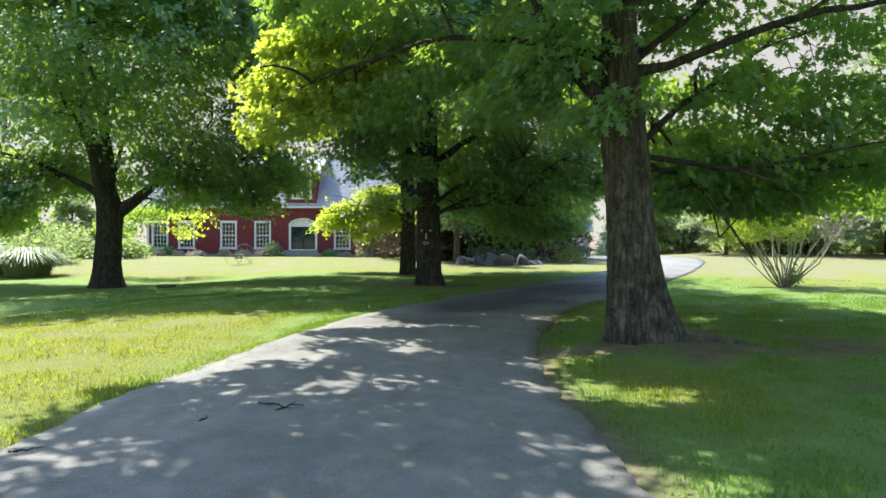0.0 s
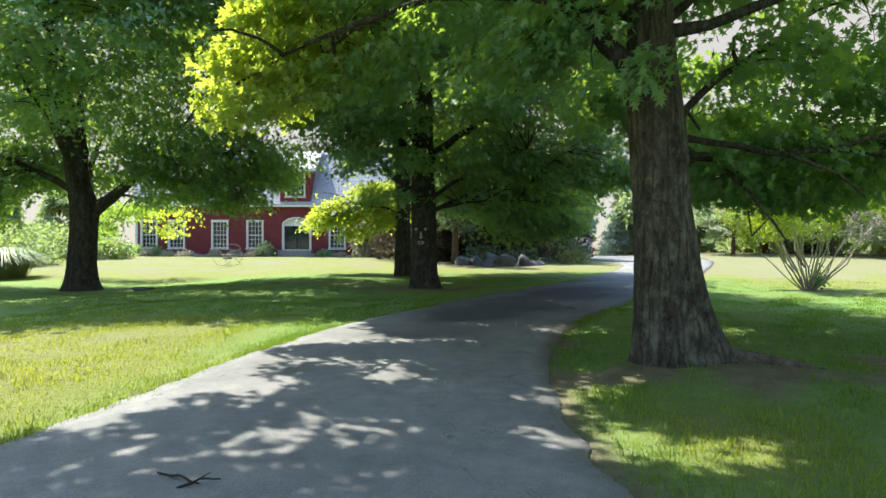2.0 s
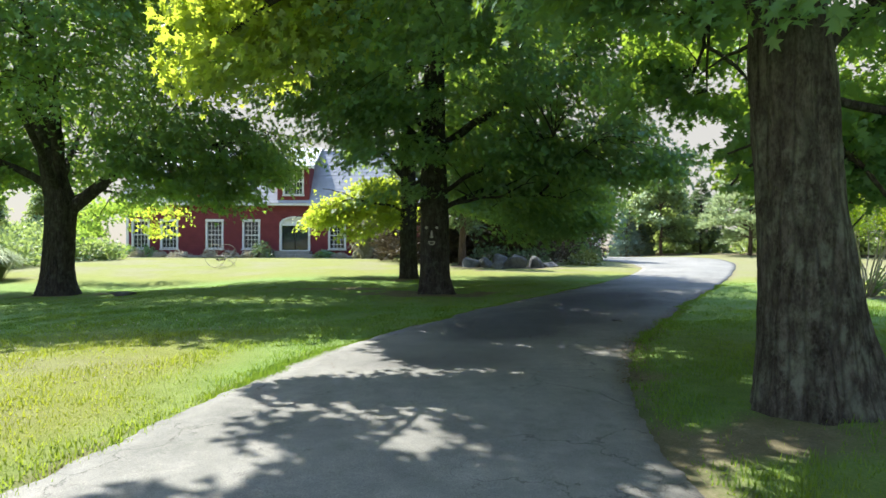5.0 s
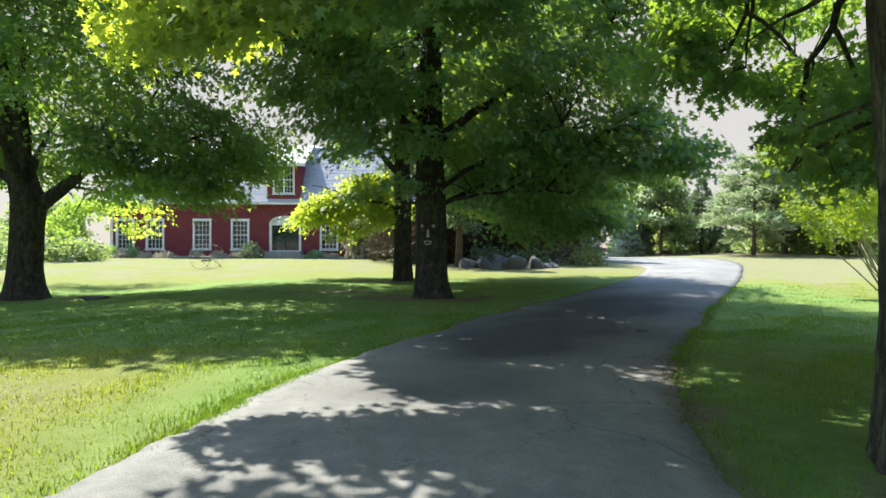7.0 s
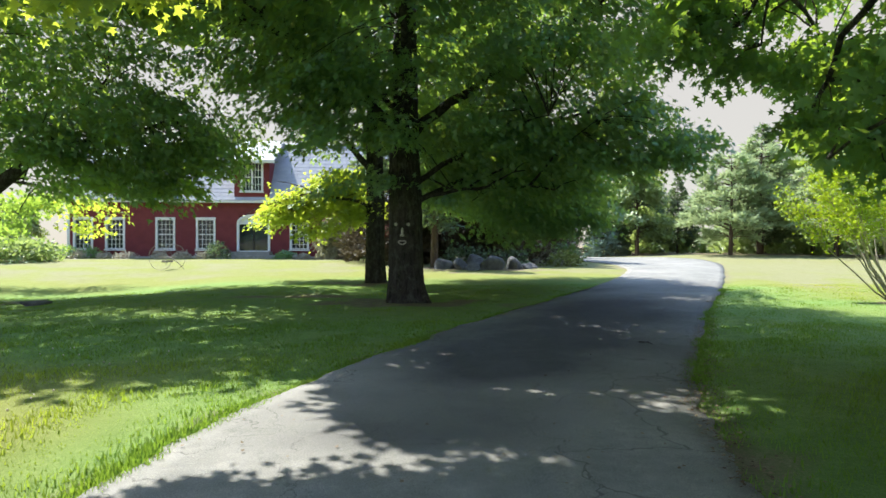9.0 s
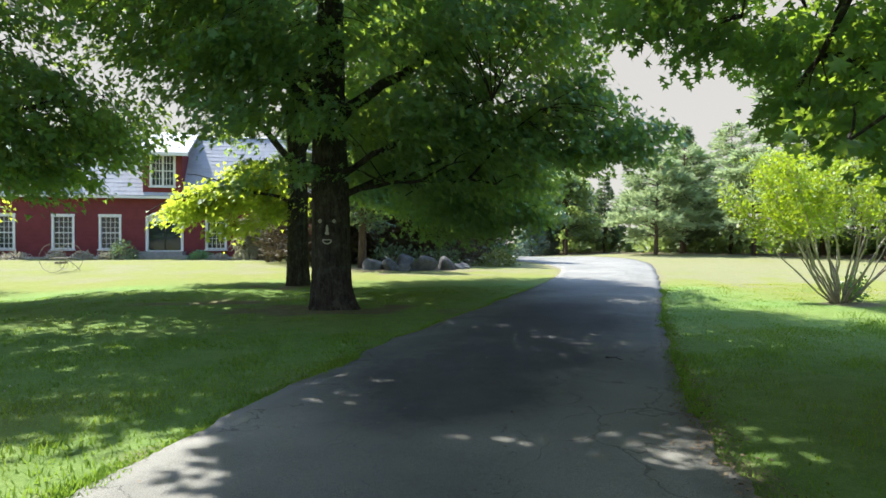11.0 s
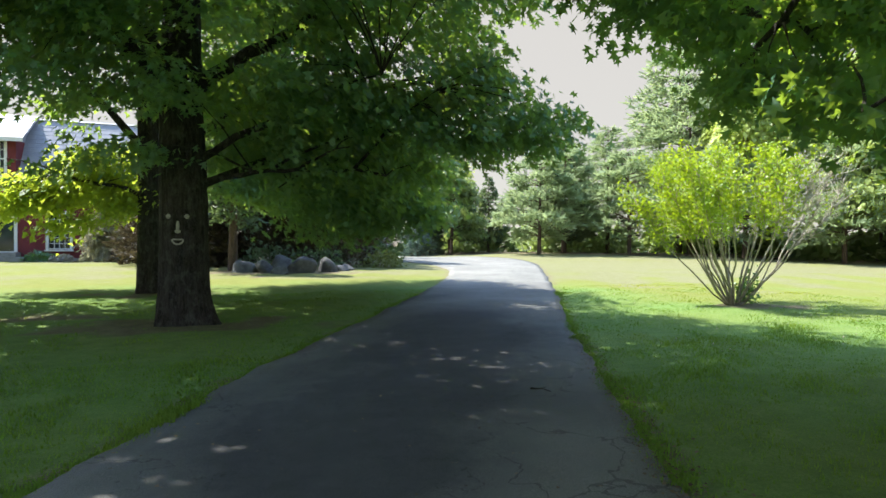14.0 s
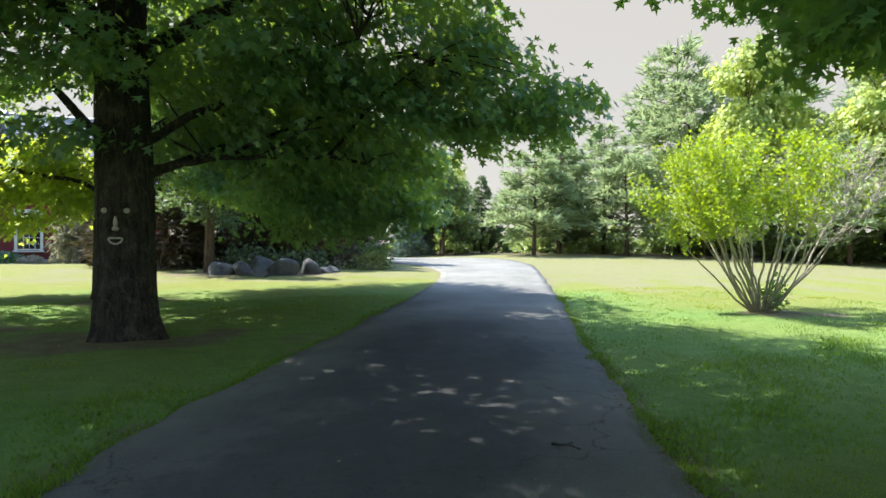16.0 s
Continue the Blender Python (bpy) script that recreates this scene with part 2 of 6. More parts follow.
def wave(x, y, s, seed):
    """Cheap smooth variation, about -1 to 1."""
    r = np.random.RandomState(seed)
    out = 0
    for k in range(6):
        a, f, ph = r.uniform(0, 6.28), s * r.uniform(0.6, 2.2), r.uniform(0, 6.28)
        out = out + np.sin((x * math.cos(a) + y * math.sin(a)) * f + ph + 1.3 * np.sin((x * math.sin(a) - y * math.cos(a)) * f * 0.7))
    return out / 3.0


# the driveway's two edges
EDGE_L = [(-2.5, -30), (-2.6, -8), (-2.75, 0), (-2.82, 4.0), (-2.78, 5.6), (-2.45, 7.6), (-2.1, 9.6), (-1.55, 11.6), (-0.7, 13.7), (0.55, 16.4), (2.3, 19.6),
          (4.4, 23.6), (6.6, 27.8), (8.7, 32.0), (10.2, 36.0), (10.6, 40.0), (9.6, 44.2), (7.6, 47.5), (4.5, 50.5), (0.5, 53.5)]
EDGE_R = [(1.2, -30), (1.2, -8), (1.15, 0), (1.08, 4.0), (1.05, 5.8), (1.2, 8.0), (1.6, 9.8), (2.1, 11.3), (2.9, 13.1), (4.2, 15.6), (5.7, 18.4),
          (8.2, 22.9), (10.6, 27.3), (13.0, 31.8), (15.4, 36.5), (17.3, 41.0), (18.6, 46.0), (18.0, 51.0), (15.5, 55.0), (11.0, 59.5)]


def spline(pts, n):
    p = np.array(pts, float)
    k = np.arange(len(p))
    t = np.linspace(0, len(p) - 1, n)
    i = np.clip(t.astype(int), 0, len(p) - 2)
    u = (t - i)[:, None]
    p0, p1, p2, p3 = p[np.clip(i - 1, 0, None)], p[i], p[i + 1], p[np.clip(i + 2, None, len(p) - 1)]
    return 0.5 * (2 * p1 + (p2 - p0) * u + (2 * p0 - 5 * p1 + 4 * p2 - p3) * u ** 2 + (3 * p1 - p0 - 3 * p2 + p3) * u ** 3)


ROAD_N = 1100
ROAD_L, ROAD_R = spline(EDGE_L, ROAD_N), spline(EDGE_R, ROAD_N)
_s = np.linspace(0, 90, ROAD_N)
ROAD_L = ROAD_L + np.stack([0.04 * wave(_s, 0 * _s, 2.2, 3) + 0.012 * wave(_s, 0 * _s, 9, 4) + 0.006 * wave(_s, 0 * _s, 24, 44), 0 * _s], 1)
ROAD_R = ROAD_R + np.stack([0.04 * wave(_s, 0 * _s, 2.4, 5) + 0.012 * wave(_s, 0 * _s, 9, 6) + 0.006 * wave(_s, 0 * _s, 24, 46), 0 * _s], 1)


def road_dist(x, y):
    """Signed metres outside the driveway (negative within)."""
    q = np.stack([np.ravel(x), np.ravel(y)], 1)
    out = np.empty(len(q))
    poly = np.concatenate([ROAD_L[::5], ROAD_R[::5][::-1]])
    nxt = np.roll(poly, -1, 0)
    for i in range(0, len(q), 20000):
        p = q[i:i + 20000]
        d = np.full(len(p), 1e9)
        inside = np.zeros(len(p), bool)
        for a, b in zip(poly, nxt):
            e = b - a
            t = np.clip(((p - a) @ e) / (e @ e + 1e-9), 0, 1)
            d = np.minimum(d, np.hypot(p[:, 0] - a[0] - t * e[0], p[:, 1] - a[1] - t * e[1]))
            if a[1] != b[1]:
                c = ((a[1] > p[:, 1]) != (b[1] > p[:, 1])) & (p[:, 0] < (b[0] - a[0]) * (p[:, 1] - a[1]) / (b[1] - a[1]) + a[0])
                inside ^= c
        out[i:i + 20000] = np.where(inside, -d, d)
    return out.reshape(np.shape(x))


def bare_mask(x, y):
    """Where trampled earth shows through the lawn: round the trunks and in a few worn spots."""
    b = 0
    for cx, cy, rx, ry, s in ((3.6, 8.1, 2.7, 1.4, 0.78), (1.06, 5.6, 0.24, 3.0, 1.0), (1.9, 9.6, 0.5, 1.2, 0.75), (6.0, 8.2, 2.6, 0.9, 0.95), (4.6, 5.9, 1.1, 0.35, 0.75), (-0.6, 20.6, 2.6, 1.5, 0.8),
                              (-3.5, 22.2, 2.4, 1.2, 0.6), (-1.4, 27.6, 2.4, 1.4, 0.8), (-13.3, 24.5, 1.8, 1.3, 0.8), (11.2, 19.7, 1.5, 0.8, 1.05), (3.0, 36.2, 4.6, 2.4, 1.0)):
        b = np.maximum(b, s * np.exp(-(((x - cx) / rx) ** 2 + ((y - cy) / ry) ** 2) * 1.2))
    wood = smooth01(0, 3, (x - 20) * 0.62 + (y - 53) * 0.78) * (x > 12)
    wood = np.maximum(wood, smooth01(60, 64, y) * (x > 6))
    b = np.maximum(b, wood)
    b = b + 0.32 * wave(x, y, 2.6, 11) * (b > 0.04)
    return np.clip((b - 0.3) * 2.6, 0, 1)


def axis(lo, hi, fine_lo, fine_hi, step):
    left = fine_lo - np.geomspace(step, fine_lo - lo, 26)[::-1]
    right = fine_hi + np.geomspace(step, hi - fine_hi, 26)
    return np.concatenate([left, np.arange(fine_lo, fine_hi + 1e-6, step), right])


gx, gy = axis(-900, 900, -26, 36, 0.33), axis(-700, 1500, -6, 54, 0.33)
GX, GY = np.meshgrid(gx, gy)
GZ = height(GX, GY) + 0.012 * wave(GX, GY, 1.7, 21)
_rd = road_dist(GX, GY)
GZ = np.where(_rd < -0.45, GZ - 0.05, np.where(_rd < 0.3, GZ - 0.012, GZ))
nx, ny = len(gx), len(gy)
ii = (np.arange(ny - 1)[:, None] * nx + np.arange(nx - 1)[None]).ravel()
g_faces = np.stack([ii, ii + 1, ii + nx + 1, ii + nx], 1)


def ground_material():
    m, n, l = mat_new("lawn")
    co = coords(n)
    big = noise_tex(n, l, co, 0.35, 4, 0.6)
    mid = noise_tex(n, l, co, 3.0, 5, 0.7)
    fine = noise_tex(n, l, co, 45, 5, 0.75)
    f = arith(n, l, "ADD", arith(n, l, "MULTIPLY", mid, 0.45), arith(n, l, "MULTIPLY", fine, 0.55))
    green = ramp(n, l, f, [(0.30, (0.067, 0.138, 0.033)), (0.5, (0.132, 0.219, 0.060)), (0.70, (0.214, 0.295, 0.098))])
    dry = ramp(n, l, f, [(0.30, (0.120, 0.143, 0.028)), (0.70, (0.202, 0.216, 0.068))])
    # yellower colour stands for sunlight on the lawn as well as dry grass
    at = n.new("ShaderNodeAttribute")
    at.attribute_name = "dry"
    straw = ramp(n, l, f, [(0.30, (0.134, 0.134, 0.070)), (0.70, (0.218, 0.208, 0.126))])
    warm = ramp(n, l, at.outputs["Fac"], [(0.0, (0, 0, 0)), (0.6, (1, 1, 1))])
    sunlit_pale = ramp(n, l, arith(n, l, "ADD", at.outputs["Fac"], arith(n, l, "MULTIPLY", arith(n, l, "SUBTRACT", big, 0.5), 0.9)), [(0.72, (0, 0, 0)), (1.1, (0.75, 0.75, 0.75))])
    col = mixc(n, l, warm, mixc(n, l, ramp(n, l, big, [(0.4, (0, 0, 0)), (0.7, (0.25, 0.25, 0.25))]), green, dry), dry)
    col = mixc(n, l, sunlit_pale, col, straw)
    earth = ramp(n, l, f, [(0.32, (0.08, 0.06, 0.04)), (0.55, (0.17, 0.135, 0.095)), (0.72, (0.36, 0.30, 0.21))])
    ab = n.new("ShaderNodeAttribute")
    ab.attribute_name = "bare"
    brk = arith(n, l, "ADD", ab.outputs["Fac"], arith(n, l, "MULTIPLY", arith(n, l, "SUBTRACT", fine, 0.5), 0.9))
    bf = ramp(n, l, brk, [(0.30, (0, 0, 0)), (0.95, (0.85, 0.85, 0.85))])
    col = mixc(n, l, bf, col, earth)
    return finish(m, n, l, col, 0.95, f, 0.8, 0.05, 0, 0.1)


ground = poly_mesh("ground", np.stack([GX.ravel(), GY.ravel(), GZ.ravel()], 1), g_faces, ground_material(), smooth=True)
tagged(ground, "mown green lawn with worn earth round the trunks", "lawn", kind="structure")
att = ground.data.attributes.new("bare", "FLOAT", "POINT")
edge_dirt = np.clip(1.25 - np.abs(_rd - 0.08) / (0.16 + 0.26 * smooth01(13, 6, GY) * (GX > 0)), 0, 1) * (0.75 + 0.4 * wave(GX, GY, 2.0, 9))
att.data.foreach_set("value", np.clip(np.maximum(bare_mask(GX, GY), edge_dirt), 0, 1).ravel().astype(np.float32))
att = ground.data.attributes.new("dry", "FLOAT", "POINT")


def sunlit_dryness(x, y):
    """Dry tint with sunlight put into it: the verge by the driveway, the open lawn by the house and beyond the shrub.
    """
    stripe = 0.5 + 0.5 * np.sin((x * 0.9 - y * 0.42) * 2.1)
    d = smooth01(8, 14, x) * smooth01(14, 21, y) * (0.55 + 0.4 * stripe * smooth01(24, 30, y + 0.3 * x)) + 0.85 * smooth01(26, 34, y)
    # both terms yellow sunlit grass: left verge, spot between drive and trunk
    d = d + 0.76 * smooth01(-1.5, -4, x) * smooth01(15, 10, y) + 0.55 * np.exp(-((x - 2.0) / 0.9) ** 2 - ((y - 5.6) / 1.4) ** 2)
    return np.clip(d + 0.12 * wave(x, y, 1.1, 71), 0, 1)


# mask follows the sunlit lawn along with its drier parts
dry = sunlit_dryness(GX, GY)
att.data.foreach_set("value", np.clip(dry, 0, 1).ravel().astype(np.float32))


# ---------- driveway ----------
def asphalt_material():
    m, n, l = mat_new("aged_asphalt")
    co = coords(n)
    big = noise_tex(n, l, co, 0.55, 4, 0.6)
    mid = noise_tex(n, l, co, 4.5, 5, 0.7)
    fine = noise_tex(n, l, co, 140, 3, 0.7)
    f = arith(n, l, "ADD", arith(n, l, "MULTIPLY", mid, 0.22), arith(n, l, "ADD", arith(n, l, "MULTIPLY", fine, 0.53), arith(n, l, "MULTIPLY", big, 0.25)))
    col = ramp(n, l, f, [(0.37, (0.094, 0.098, 0.087)), (0.51, (0.196, 0.197, 0.177)), (0.65, (0.330, 0.320, 0.284))])
    # mask of the sealed patch and of tree shade painted on the drive
    at = n.new("ShaderNodeAttribute")
    at.attribute_name = "patch"
    pm = arith(n, l, "ADD", at.outputs["Fac"], arith(n, l, "MULTIPLY", arith(n, l, "SUBTRACT", mid, 0.5), 0.8))
    pf = ramp(n, l, pm, [(0.22, (0, 0, 0)), (0.85, (0.9, 0.9, 0.9))])
    tar_shade = ramp(n, l, f, [(0.35, (0.034, 0.035, 0.037)), (0.68, (0.082, 0.083, 0.086))])
    col = mixc(n, l, pf, col, tar_shade)
    warp = n.new("ShaderNodeVectorMath")
    warp.operation = "MULTIPLY_ADD"
    nz = n.new("ShaderNodeTexNoise")
    nz.inputs["Scale"].default_value = 3.2
    nz.inputs["Detail"].default_value = 5
    l.new(co, nz.inputs["Vector"])
    l.new(nz.outputs["Color"], warp.inputs[0])
    warp.inputs[1].default_value = (0.6, 0.6, 0.6)
    l.new(co, warp.inputs[2])
    vo = n.new("ShaderNodeTexVoronoi")
    vo.feature = "DISTANCE_TO_EDGE"
    vo.inputs["Scale"].default_value = 0.85
    l.new(warp.outputs[0], vo.inputs["Vector"])
    cr = n.new("ShaderNodeAttribute")
    cr.attribute_name = "crack"
    wide = arith(n, l, "MULTIPLY", cr.outputs["Fac"], arith(n, l, "MULTIPLY", mid, 0.017))
    line = arith(n, l, "LESS_THAN", vo.outputs["Distance"], wide)
    col = mixc(n, l, arith(n, l, "MULTIPLY", line, 0.42), col, (0.022, 0.02, 0.018))
    h = arith(n, l, "SUBTRACT", fine, arith(n, l, "MULTIPLY", line, 1.5))
    return finish(m, n, l, col, 0.92, h, 0.6, 0.012, 0, 0.12)


ROAD_K = 17
su = np.linspace(0, 1, ROAD_K)
rp = ROAD_L[:, None] * (1 - su)[None, :, None] + ROAD_R[:, None] * su[None, :, None]
rz = height(rp[..., 0], rp[..., 1]) + 0.018 + 0.035 * (1 - (2 * su - 1) ** 2)[None] + 0.006 * wave(rp[..., 0], rp[..., 1], 1.6, 31)
road_v = np.concatenate([rp, rz[..., None]], -1)
low_l, low_r = road_v[:, :1] - np.array([0, 0, 0.12]), road_v[:, -1:] - np.array([0, 0, 0.12])
road_v = np.concatenate([low_l, road_v, low_r], 1)
rk = ROAD_K + 2
ri = (np.arange(ROAD_N - 1)[:, None] * rk + np.arange(rk - 1)[None]).ravel()
driveway = poly_mesh("driveway", road_v.reshape(-1, 3), np.stack([ri, ri + 1, ri + rk + 1, ri + rk], 1), asphalt_material(), smooth=True)
tagged(driveway, "curving driveway of worn grey asphalt with dark sealed patch, shade-darkened stretch and cracks", "driveway", kind="structure")
rx_, ry_ = road_v[..., 0], road_v[..., 1]
uu = np.concatenate([[0], su, [1]])[None] * np.ones((ROAD_N, 1))
patch = np.exp(-((uu - 0.45) / 0.30) ** 2) * smooth01(10.0, 13.0, ry_) * smooth01(24, 17.0, ry_)
patch = np.maximum(patch, 0.75 * np.exp(-((uu - 0.4) / 0.3) ** 2) * smooth01(9.6, 10.4, ry_) * smooth01(13, 11, ry_))
# the 0.46 term paints the tree-shaded stretch darker across its full width
patch = np.clip(patch * 0.72 + 0.2 * patch * wave(rx_, ry_, 1.6, 14) + 0.46 * smooth01(10.0, 14.0, ry_) * smooth01(31, 25, ry_) + 0.1 * wave(rx_, ry_, 0.8, 8) * smooth01(3, 9, ry_), 0, 1)
att = driveway.data.attributes.new("patch", "FLOAT", "POINT")
att.data.foreach_set("value", patch.ravel().astype(np.float32))
crack = np.clip(0.25 + 0.9 * smooth01(0.62, 0.85, uu) + 0.5 * smooth01(0.2, 0.05, uu), 0, 1) * smooth01(3, 9, ry_)
att = driveway.data.attributes.new("crack", "FLOAT", "POINT")
att.data.foreach_set("value", crack.ravel().astype(np.float32))


# ---------- trees ----------
def unit(v):
    return v / (np.linalg.norm(v, axis=-1, keepdims=True) + 1e-9)


LEAF_MID = ([(0, 0, 0), (0.56, 0.06, 0.04), (0.19, 0.32, 0.02), (0.54, 0.70, 0.03), (0.15, 0.66, 0.01), (0, 1.1, -0.06)], 6)
LEAF_FOUR = ([(0, 0, 0), (0.54, 0.16, 0.05), (0.22, 0.52, 0.02), (0, 1.08, -0.05)], 4)
LEAF_LOW = ([(0, 0, 0), (0.42, 0.38, 0.05), (0, 1.0, -0.03)], 3)


def leaves(pos, tip, nor, size, kind):
    """Folded leaf blades, two halves each, at pos, pointing along tip, facing nor. Returns verts and faces."""
    half, k = kind
    h = np.array(half, float)
    tip = unit(tip)
    side = unit(np.cross(tip, nor))
    nor = np.cross(side, tip)
    vs = []
    for sgn in (1, -1):
        q = h * np.array([sgn, 1, 1]) * 1.0
        v = pos[:, None] + size[:, None, None] * (q[None, :, 0:1] * side[:, None] + q[None, :, 1:2] * tip[:, None] + q[None, :, 2:3] * nor[:, None])
        vs.append(v)
    # both halves share the midrib's two ends, so that a leaf is one island
    a, b = vs
    b_in = b[:, 1:-1]
    v = np.concatenate([a, b_in], 1)
    nv = v.shape[1]
    fa = np.arange(k)
    fb = np.concatenate([[0], np.arange(k, nv), [k - 1]])[::-1]
    base = (np.arange(len(pos)) * nv)[:, None]
    faces = np.concatenate([base + fa[None], base + fb[None]])
    return v.reshape(-1, 3), faces


def sprays(rng, lobes, axis_xy, per, spread, size, droop=0.28, flat=0.16, bare=None):
    """Leaf places for flat drooping sprays that fill ellipsoid lobes (cx, cy, cz, rx, ry, rz, count)."""
    P, T, N, S, C = [], [], [], [], []
    for cx, cy, cz, rx, ry, rz, cnt in lobes:
        d = unit(rng.standard_normal((cnt, 3)))
        r = rng.uniform(0.25, 1.0, cnt) ** 0.45
        bump = 1 + 0.16 * wave(d[:, 0] * 3 + cx, d[:, 1] * 3 + d[:, 2] * 4 + cy, 1.1, 51)
        c = np.array([cx, cy, cz]) + d * (r * bump)[:, None] * np.array([rx, ry, rz])
        C.append(c)
    C = np.concatenate(C)
    if bare:
        # the shaded heart of the crown, round the trunk, carries almost no leaves
        away = np.hypot(C[:, 0] - axis_xy[0], C[:, 1] - axis_xy[1])
        C = C[(away > bare[0] * rng.uniform(0.75, 1.1, len(C))) | (C[:, 2] > bare[1]) | (rng.uniform(0, 1, len(C)) < 0.06)]
    n = len(C)
    out = C[:, :2] - np.array(axis_xy)
    out = np.concatenate([out, np.zeros((n, 1))], 1)
    out = unit(out + 0.5 * np.linalg.norm(out, axis=1, keepdims=True) * rng.standard_normal((n, 3)) * np.array([1, 1, 0]))
    side = np.cross(out, np.array([0, 0, 1.0]))
    sc = rng.uniform(0.65, 1.25, n)
    a = rng.uniform(-1, 1, (n, per))
    b = np.clip(rng.standard_normal((n, per)) * 0.42, -0.75, 0.75)
    z = rng.standard_normal((n, per)) * flat
    pos = C[:, None] + spread * sc[:, None, None] * (a[..., None] * out[:, None] + (b * (1.1 - 0.55 * a))[..., None] * side[:, None])
    pos[..., 2] += spread * sc[:, None] * (z - droop * (a + 0.4) ** 2 - 0.35 * droop * b ** 2)
    tip = out[:, None] * 0.7 + side[:, None] * (np.sign(b) * 0.5)[..., None] + rng.standard_normal((n, per, 3)) * 0.45
    tip[..., 2] -= 0.9
    nor = rng.standard_normal((n, per, 3)) * 0.42 + np.array([0, 0, 0.8]) + 0.45 * out[:, None]
    s = size * rng.uniform(0.65, 1.3, (n, per))
    return pos.reshape(-1, 3), tip.reshape(-1, 3), nor.reshape(-1, 3), s.ravel(), C


def trunk_mesh(rng, pts, radii, flare, roots, sides=40, rows=70, foot_h=0.38):
    """Trunk with buttress roots at its foot and long bark furrows."""
    p, r = np.array(pts, float), np.array(radii, float)
    seg = np.concatenate([[0], np.cumsum(np.linalg.norm(np.diff(p, axis=0), axis=1))])
    s = np.linspace(0, 1, rows) ** 1.25 * seg[-1]
    c = np.stack([np.interp(s, seg, p[:, k]) for k in range(3)], 1)
    rad = np.interp(s, seg, r)
    a = np.linspace(0, 2 * np.pi, sides, endpoint=False)
    A, H = np.meshgrid(a, s)
    foot = np.exp(-H / foot_h)
    lobes = sum(wgt * np.exp(-((np.angle(np.exp(1j * (A - an))) / wd) ** 2)) for an, wgt, wd in roots)
    R = rad[:, None] * (1 + foot * (flare + lobes))
    ph = rng.uniform(0, 6.28, 4)
    furrow = sum(np.sin(A * k + ph[i] + 0.9 * np.sin(H * (1.2 + i) + ph[-i])) * w for i, (k, w) in enumerate(((5, 0.030), (9, 0.022), (14, 0.016), (21, 0.011))))
    R = R * (1 + furrow) + 0.004 * rng.standard_normal(R.shape)
    v = np.stack([c[:, None, 0] + R * np.cos(A), c[:, None, 1] + R * np.sin(A), c[:, None, 2] + 0 * R], -1)
    i = np.arange(rows - 1)[:, None] * sides
    j = np.arange(sides)[None]
    k = (j + 1) % sides
    return v.reshape(-1, 3), np.stack([i + j, i + k, i + sides + k, i + sides + j], -1).reshape(-1, 4)


